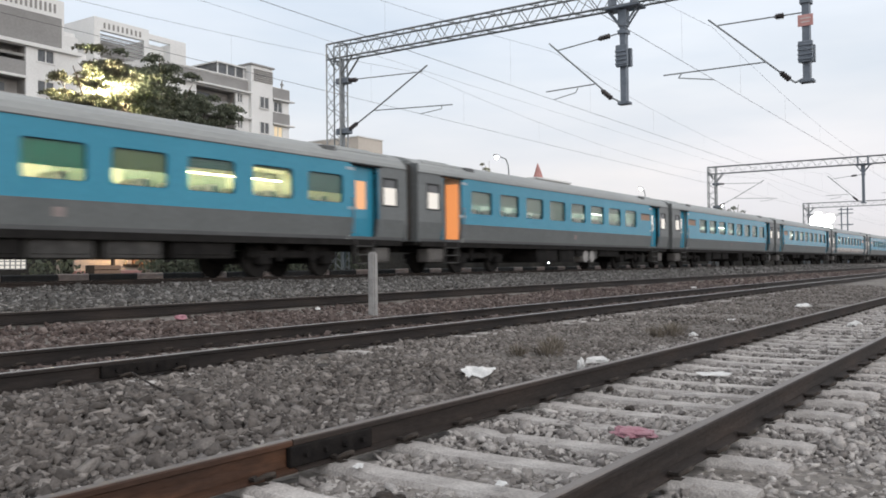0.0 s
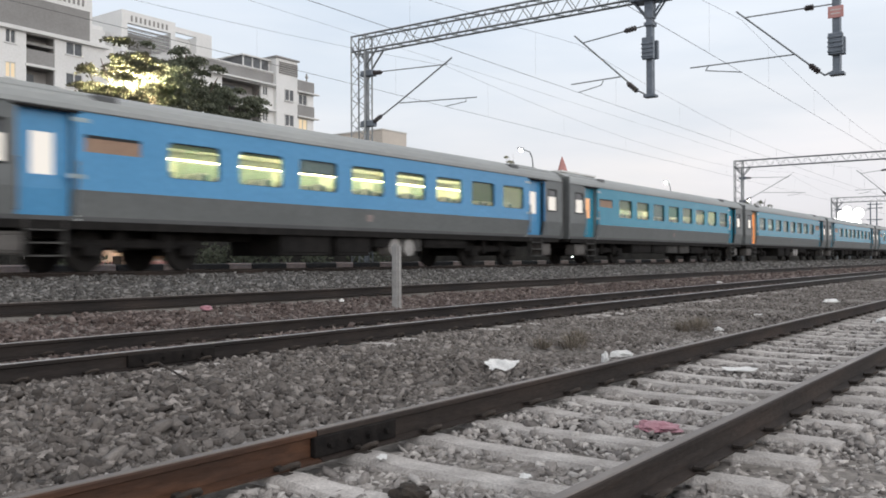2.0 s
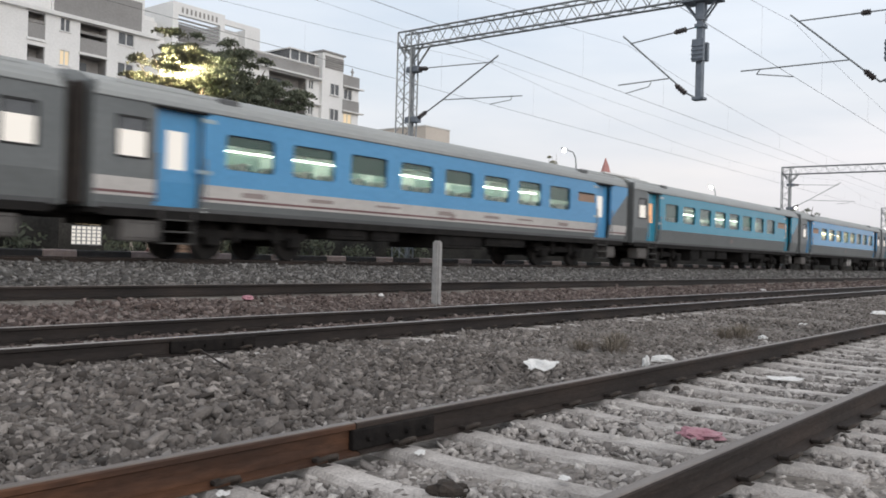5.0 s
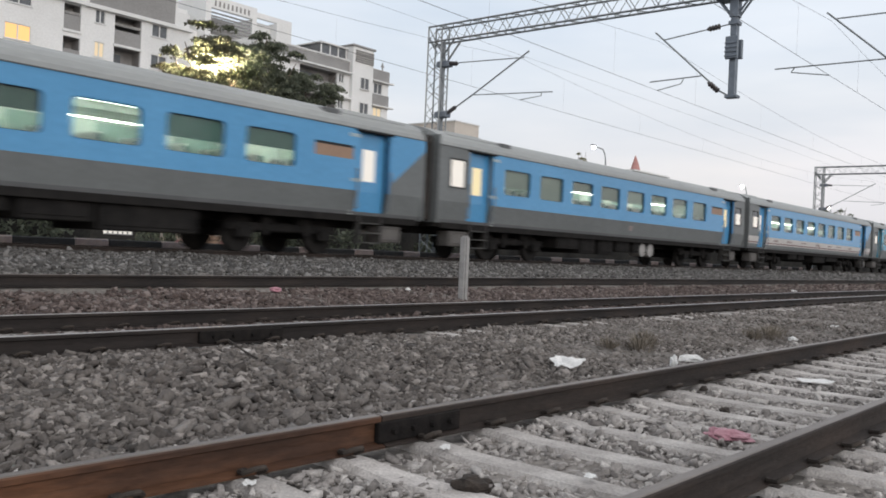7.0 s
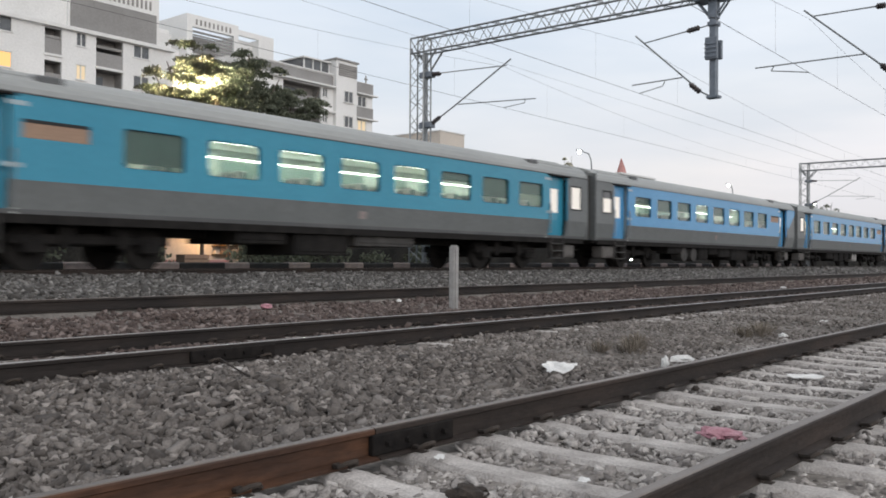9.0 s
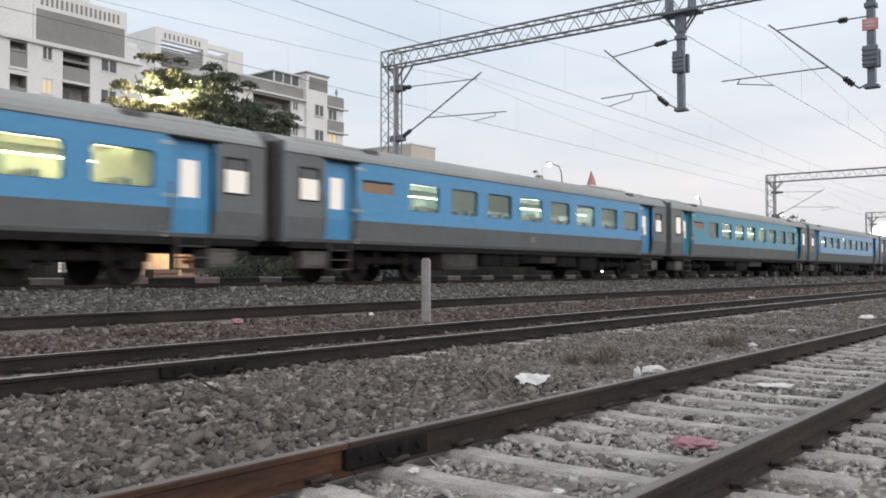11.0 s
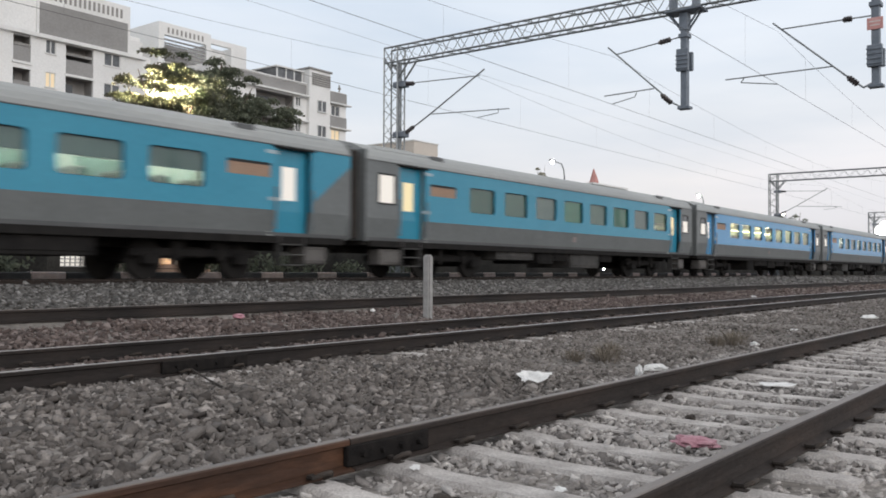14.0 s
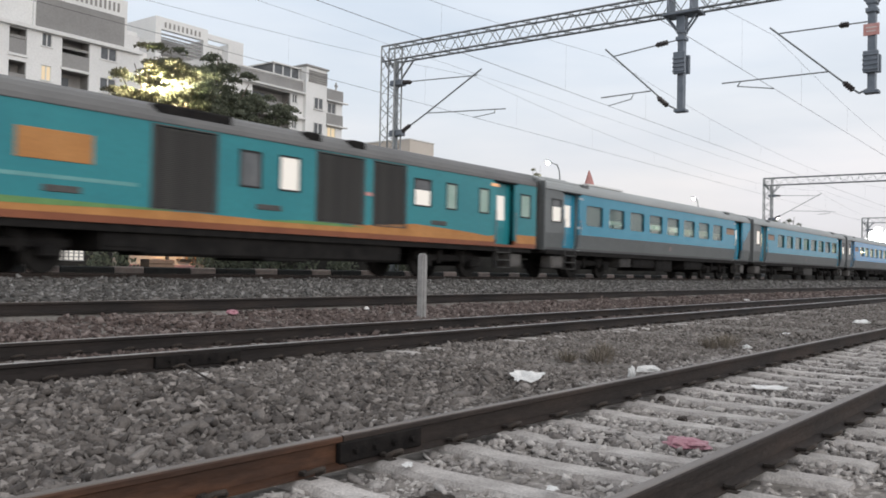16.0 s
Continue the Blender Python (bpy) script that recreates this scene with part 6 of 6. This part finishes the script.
def power_car():
    """The generator car: louvred engine bays, orange and green skirt bands, a dark roof."""
    th = tagged(empty("generator_car"), "sea-green generator car with black louvred bays and an orange skirt band", "train coach", "coaches of the passing train")
    o = HALF + 0.33
    small = [(-1.42, -0.72, 2.14, 3.0), (-4.03, -3.40, 2.14, 3.0), (-5.86, -5.26, 2.14, 3.0), (-7.48, -6.62, 2.14, 3.0), (-12.88, -12.15, 2.14, 3.05), (-14.15, -13.45, 2.13, 3.04)]
    small = [(a + o, b + o, c, d) for a, b, c, d in small]
    door = (-3.0 + o, -1.8 + o, 1.15, 3.30)
    bays = [(-9.27 + o, -7.9 + o), (-11.52 + o, -9.75 + o), (-16.52 + o, -14.85 + o), (-23.3 + o, -21.5 + o)]
    holes = small + [door] + [(a, b, 1.47, 3.28) for a, b in bays]
    part("side_panel", bm_mesh("side_panel", holed(-HALF, HALF, 1.30, EAVE, -W, -W + 0.08, holes), TEAL), th, "sea-green painted side")
    part("skirt_band", bm_mesh("skirt_band", holed(-HALF, HALF, FLOOR, 1.30, -W, -W + 0.08, [door]), ORANGEP), th, "orange skirt band")
    ys = -W - 0.004
    crest = [(-HALF + 0.02, 1.25), (-7, 1.26), (-3.0, 1.32), (-1.0, 1.28), (1.2, 1.26), (3.0, 1.36), (5.0, 1.50), (7.5, 1.40), (9.0, 1.30), (9.3, 1.36)]
    bm = bmesh.new()
    lo = [bm.verts.new((x, ys, 1.22)) for x, z in crest]
    hi = [bm.verts.new((x, ys, z + 0.10)) for x, z in crest]
    for i in range(len(crest) - 1):
        bm.faces.new((lo[i], lo[i + 1], hi[i + 1], hi[i]))
    bmesh.ops.solidify(bm, geom=bm.faces[:], thickness=0.004)
    part("painted_wave", bm_mesh("painted_wave", bm, AMBERP), th, "wavy orange painted band")
    part("painted_wave", bm_mesh("painted_wave", boxes([(10.68, HALF - 0.02, ys - 0.003, ys + 0.001, 1.22, 1.52)]), AMBERP), th, "orange painted band at the coach end")
    bm = bmesh.new()
    green = [(-HALF + 0.02, 1.34, 1.50), (-6.5, 1.355, 1.48), (-3.6, 1.42, 1.45)]
    lo = [bm.verts.new((x, ys - 0.004, a)) for x, a, b in green]
    hi = [bm.verts.new((x, ys - 0.004, b)) for x, a, b in green]
    for i in range(2):
        bm.faces.new((lo[i], lo[i + 1], hi[i + 1], hi[i]))
    bmesh.ops.solidify(bm, geom=bm.faces[:], thickness=0.004)
    part("painted_stripe", bm_mesh("painted_stripe", bm, GREENP), th, "green painted stripe")
    bm = bmesh.new()
    green = [(-1.1, 1.36, 1.37), (0.4, 1.35, 1.44), (1.6, 1.355, 1.43), (2.7, 1.37, 1.385)]
    lo = [bm.verts.new((x, ys - 0.004, a)) for x, a, b in green]
    hi = [bm.verts.new((x, ys - 0.004, b)) for x, a, b in green]
    for i in range(3):
        bm.faces.new((lo[i], lo[i + 1], hi[i + 1], hi[i]))
    bmesh.ops.solidify(bm, geom=bm.faces[:], thickness=0.004)
    part("painted_stripe", bm_mesh("painted_stripe", bm, GREENP), th, "green painted stripe")
    part("latch", bm_mesh("latch", boxes([(-9.66 + o, -9.36 + o, -W - 0.02, -W + 0.001, 2.28, 2.38)], 0.01), REDP), th, "small red latch between louvred bays")
    part("far_side", bm_mesh("far_side", boxes([(-HALF, HALF, W - 0.08, W, FLOOR, EAVE)]), TEAL), th)
    for s in (-1, 1):
        part("end_wall", bm_mesh("end_wall", boxes([(s * HALF - 0.03, s * HALF + 0.03, -W + 0.01, W, FLOOR, EAVE + 0.3)]), GREYP), th)
    part("inner_floor", bm_mesh("inner_floor", boxes([(-HALF, HALF, -1.5, 1.5, 1.1, 1.15), (-HALF, HALF, -0.2, -0.12, 1.15, EAVE), (-HALF, HALF, -1.5, 1.5, EAVE - 0.06, EAVE)]), UNDER), th)
    roof = part("roof", roof_mesh(ROOFD, -HALF, HALF), th, "dark grey roof")
    part("rain_strip", MESH["rain_strip"], roof)
    for a, b in ((-16.4, -14.3), (-11.85, -11.3), (-10.15, -9.55)):
        part("roof_hatch", bm_mesh("roof_hatch", boxes([(a + o, b + o, -1.53, -1.2, 3.42, 3.80)], 0.04), UNDER), roof, "black roof grille")
    for a, b in bays:
        g = part("louvre_bay", bm_mesh("louvre_bay", boxes([(a, b, -W + 0.05, -W + 0.07, 1.47, 3.28)]), UNDER), th, "black ribbed louvre bay")
        n = 42
        for i in range(n):
            z = 1.50 + i * 1.76 / n
            part("slat", shared(("slat", round(b - a, 2)), lambda: mesh_of("slat", [(0.02, -W + 0.05, 0.05), (b - a - 0.02, -W + 0.05, 0.05), (b - a - 0.02, -W - 0.01, 0.0), (0.02, -W - 0.01, 0.0),
                                                                           (0.02, -W + 0.05, 0.04), (b - a - 0.02, -W + 0.05, 0.04), (b - a - 0.02, -W - 0.01, -0.012), (0.02, -W - 0.01, -0.012)],
                                                                           [(0, 1, 2, 3), (7, 6, 5, 4), (3, 2, 6, 7), (0, 3, 7, 4), (1, 5, 6, 2)], LOUVRE)), g, "", pose(a, 0, z))
        part("bay_frame", bm_mesh("bay_frame", holed(a - 0.06, b + 0.06, 1.44, 3.31, -W - 0.02, -W - 0.002, [(a, b, 1.47, 3.28)]), LOUVRE), g)
    looks = [FROSTG, FROSTG, FROSTG, LIT_W, LIT_W, DARKW]
    for (a, b, c, d), lk in zip(small, looks):
        f = part("window_frame", bm_mesh("window_frame", holed(a, b, c, d, -W - 0.012, -W + 0.06, [(a + 0.05, b - 0.05, c + 0.05, d - 0.05)]), SEAL), th)
        split = lk is LIT_W and a > 0
        part("pane", bm_mesh("pane", boxes([(a + 0.03, b - 0.03, -W + 0.01, -W + 0.025, c + 0.03, (d - 0.35) if split else d - 0.03)]), lk), f, "" if lk is DARKW else "pale lit pane")
        if split:
            part("upper_pane", bm_mesh("upper_pane", boxes([(a + 0.03, b - 0.03, -W + 0.014, -W + 0.026, d - 0.345, d - 0.03)]), DARKW), f)
    end_fittings(th, 1, LIT_W, False, TEAL, False)
    part("name_board", bm_mesh("name_board", boxes([(-19.55 + o, -17.95 + o, -W - 0.02, -W + 0.001, 2.24, 2.84)], 0.006), AMBERP), th, "amber painted board")
    part("painted_streak", bm_mesh("painted_streak", boxes([(-23 + o, -16.9 + o, -W - 0.006, -W + 0.001, 1.88, 1.96)]), STREAKP), th, "pale green painted streak")
    part("tail_light", bm_mesh("tail_light", boxes([(-3.3 + o, -2.85 + o, -W - 0.03, -W + 0.01, 3.12, 3.22)], 0.01), LIT_O), th, "orange indicator light")
    for x in (-13.2, -6.2, -18.6):
        part("vent_plate", bm_mesh("vent_plate", boxes([(x - 0.4 + o, x + 0.4 + o, -W - 0.02, -W + 0.001, 1.62, 1.76)], 0.01), LOUVRE), th)
    under_gear(th, 77)
    part("fuel_tank", bm_mesh("fuel_tank", boxes([(-4.2, 4.6, -1.44, -0.4, 0.42, 1.0)], 0.06), UNDER), th, "long dark fuel tank")
    return th


B, C = BLUE, CYAN
COACHES = [
    # k, paint, ceiling light, flipped, blinds, blind colour, (rear, front) door panes, band
    (-7, C, TUBE_W, False, (0, .5, 0, .5, 0, 0, .5, 0), BLIND, (LIT_W, LIT_W), GREYP),
    (-6, C, TUBE_W, True, (.5, .5, 0, .5, 0, 0, .5, 0), BLIND, (LIT_W, LIT_W), GREYP),
    (-5, C, TUBE_W, False, (0, .5, 0, .5, 0, .5, .5, 0), BLIND, (LIT_W, LIT_W), GREYP),
    (-4, C, TUBE_W, True, (0, 0, 0, 0, 0, 0, .5, 0), BLIND, (LIT_W, LIT_W), PALEP),
    (-3, C, TUBE_W, False, (0, .5, 0, .5, 1, 0, .5, 0), BLIND, (LIT_W, LIT_W), GREYP),
    (-2, C, TUBE_W, False, (.5, .5, .4, .5, .5, 1, .5, 1), BLIND, (LIT_W, LIT_W), GREYP),
    (-1, C, TUBE_W, True, (.6, .55, .7, 1, .5, .4, .3, .2), BLIND, (LIT_O, LIT_W), GREYP),
    (0, C, TUBE_Y, False, (.55, .5, .75, .65, .55, .3, .08, .65), (BLIND_O, BLIND_O, BLIND_G, BLIND_E, BLIND_O, BLIND_G, BLIND_O, BLIND_G), (LIT_O, LIT_O), GREYP),
    (1, B, TUBE_Y, False, (.15, .1, .45, .1, .12, .1, .8, .1), (BLIND_O, BLIND_O, BLIND_S, BLIND_O, BLIND_O, BLIND_O, BLIND_O, BLIND_O), (LIT_W, LIT_W), GREYP),
    (2, C, TUBE_W, True, (.75, .15, .6, .15, .25, .7, .3, .7), (BLIND_G, BLIND, BLIND_S, BLIND, BLIND_S, BLIND_E, BLIND_S, BLIND_S), (LIT_O, LIT_O), GREYP),
    (3, B, TUBE_W, True, (.3, .3, .6, .2, .5, .2, .3, .6), BLIND_G, (LIT_W, LIT_W), PALEP),
    (4, B, TUBE_W, True, (.7, .97, .4, .6, .6, .3, .3, .8), BLIND, (LIT_Y, LIT_Y), GREYP),
    (5, B, TUBE_W, True, (.3, .6, .5, 0, .5, 0, .6, .5), BLIND_G, (LIT_W, LIT_W), GREYP),
    (6, C, TUBE_W, False, (.85, 0, 0, 0, 0, .3, .75, .5), BLIND_G, (LIT_W, LIT_W), GREYP),
    (7, B, TUBE_W, False, (0, .8, .7, 0, .6, .1, .6, .9), BLIND, (LIT_W, LIT_W), GREYP),
    (8, B, TUBE_Y, False, (.02, 0, 0, .02, 0, 0, 0, 0), BLIND, (LIT_W, LIT_W), GREYP),
    (9, C, TUBE_Y, False, (1, 1, 1, 1, .98, 1, .97, .55), (BLIND_G, BLIND_G, BLIND_S, BLIND_E, BLIND_G, BLIND_E, BLIND_S, BLIND_O), (LIT_Y, LIT_Y), GREYP),
    (10, C, TUBE_W, True, (.98, .6, .98, .5, .5, .52, .5, .55), BLIND_S, (LIT_W, LIT_W), GREYP),
]
TRAIN = {}
for k, paint, tb, flip, drops, blind, lits, band in COACHES:
    TRAIN[k] = coach(k, paint, tb, flip, drops, blind, lits, band, k in (2, 3, 5, 10))
TRAIN[11] = power_car()


def run_of(t):
    """How far the train has gone, in coach lengths."""
    return 0.67916 * t + 0.002435 * t * t - 0.000071 * t ** 3


def motions():
    for k, th in TRAIN.items():
        walk(th, [(t / 2, pose(GAP0 + (run_of(t / 2) - k - 0.5) * PITCH, TRAIN_Y, TRAIN_RAIL)) for t in range(33)])


motions()
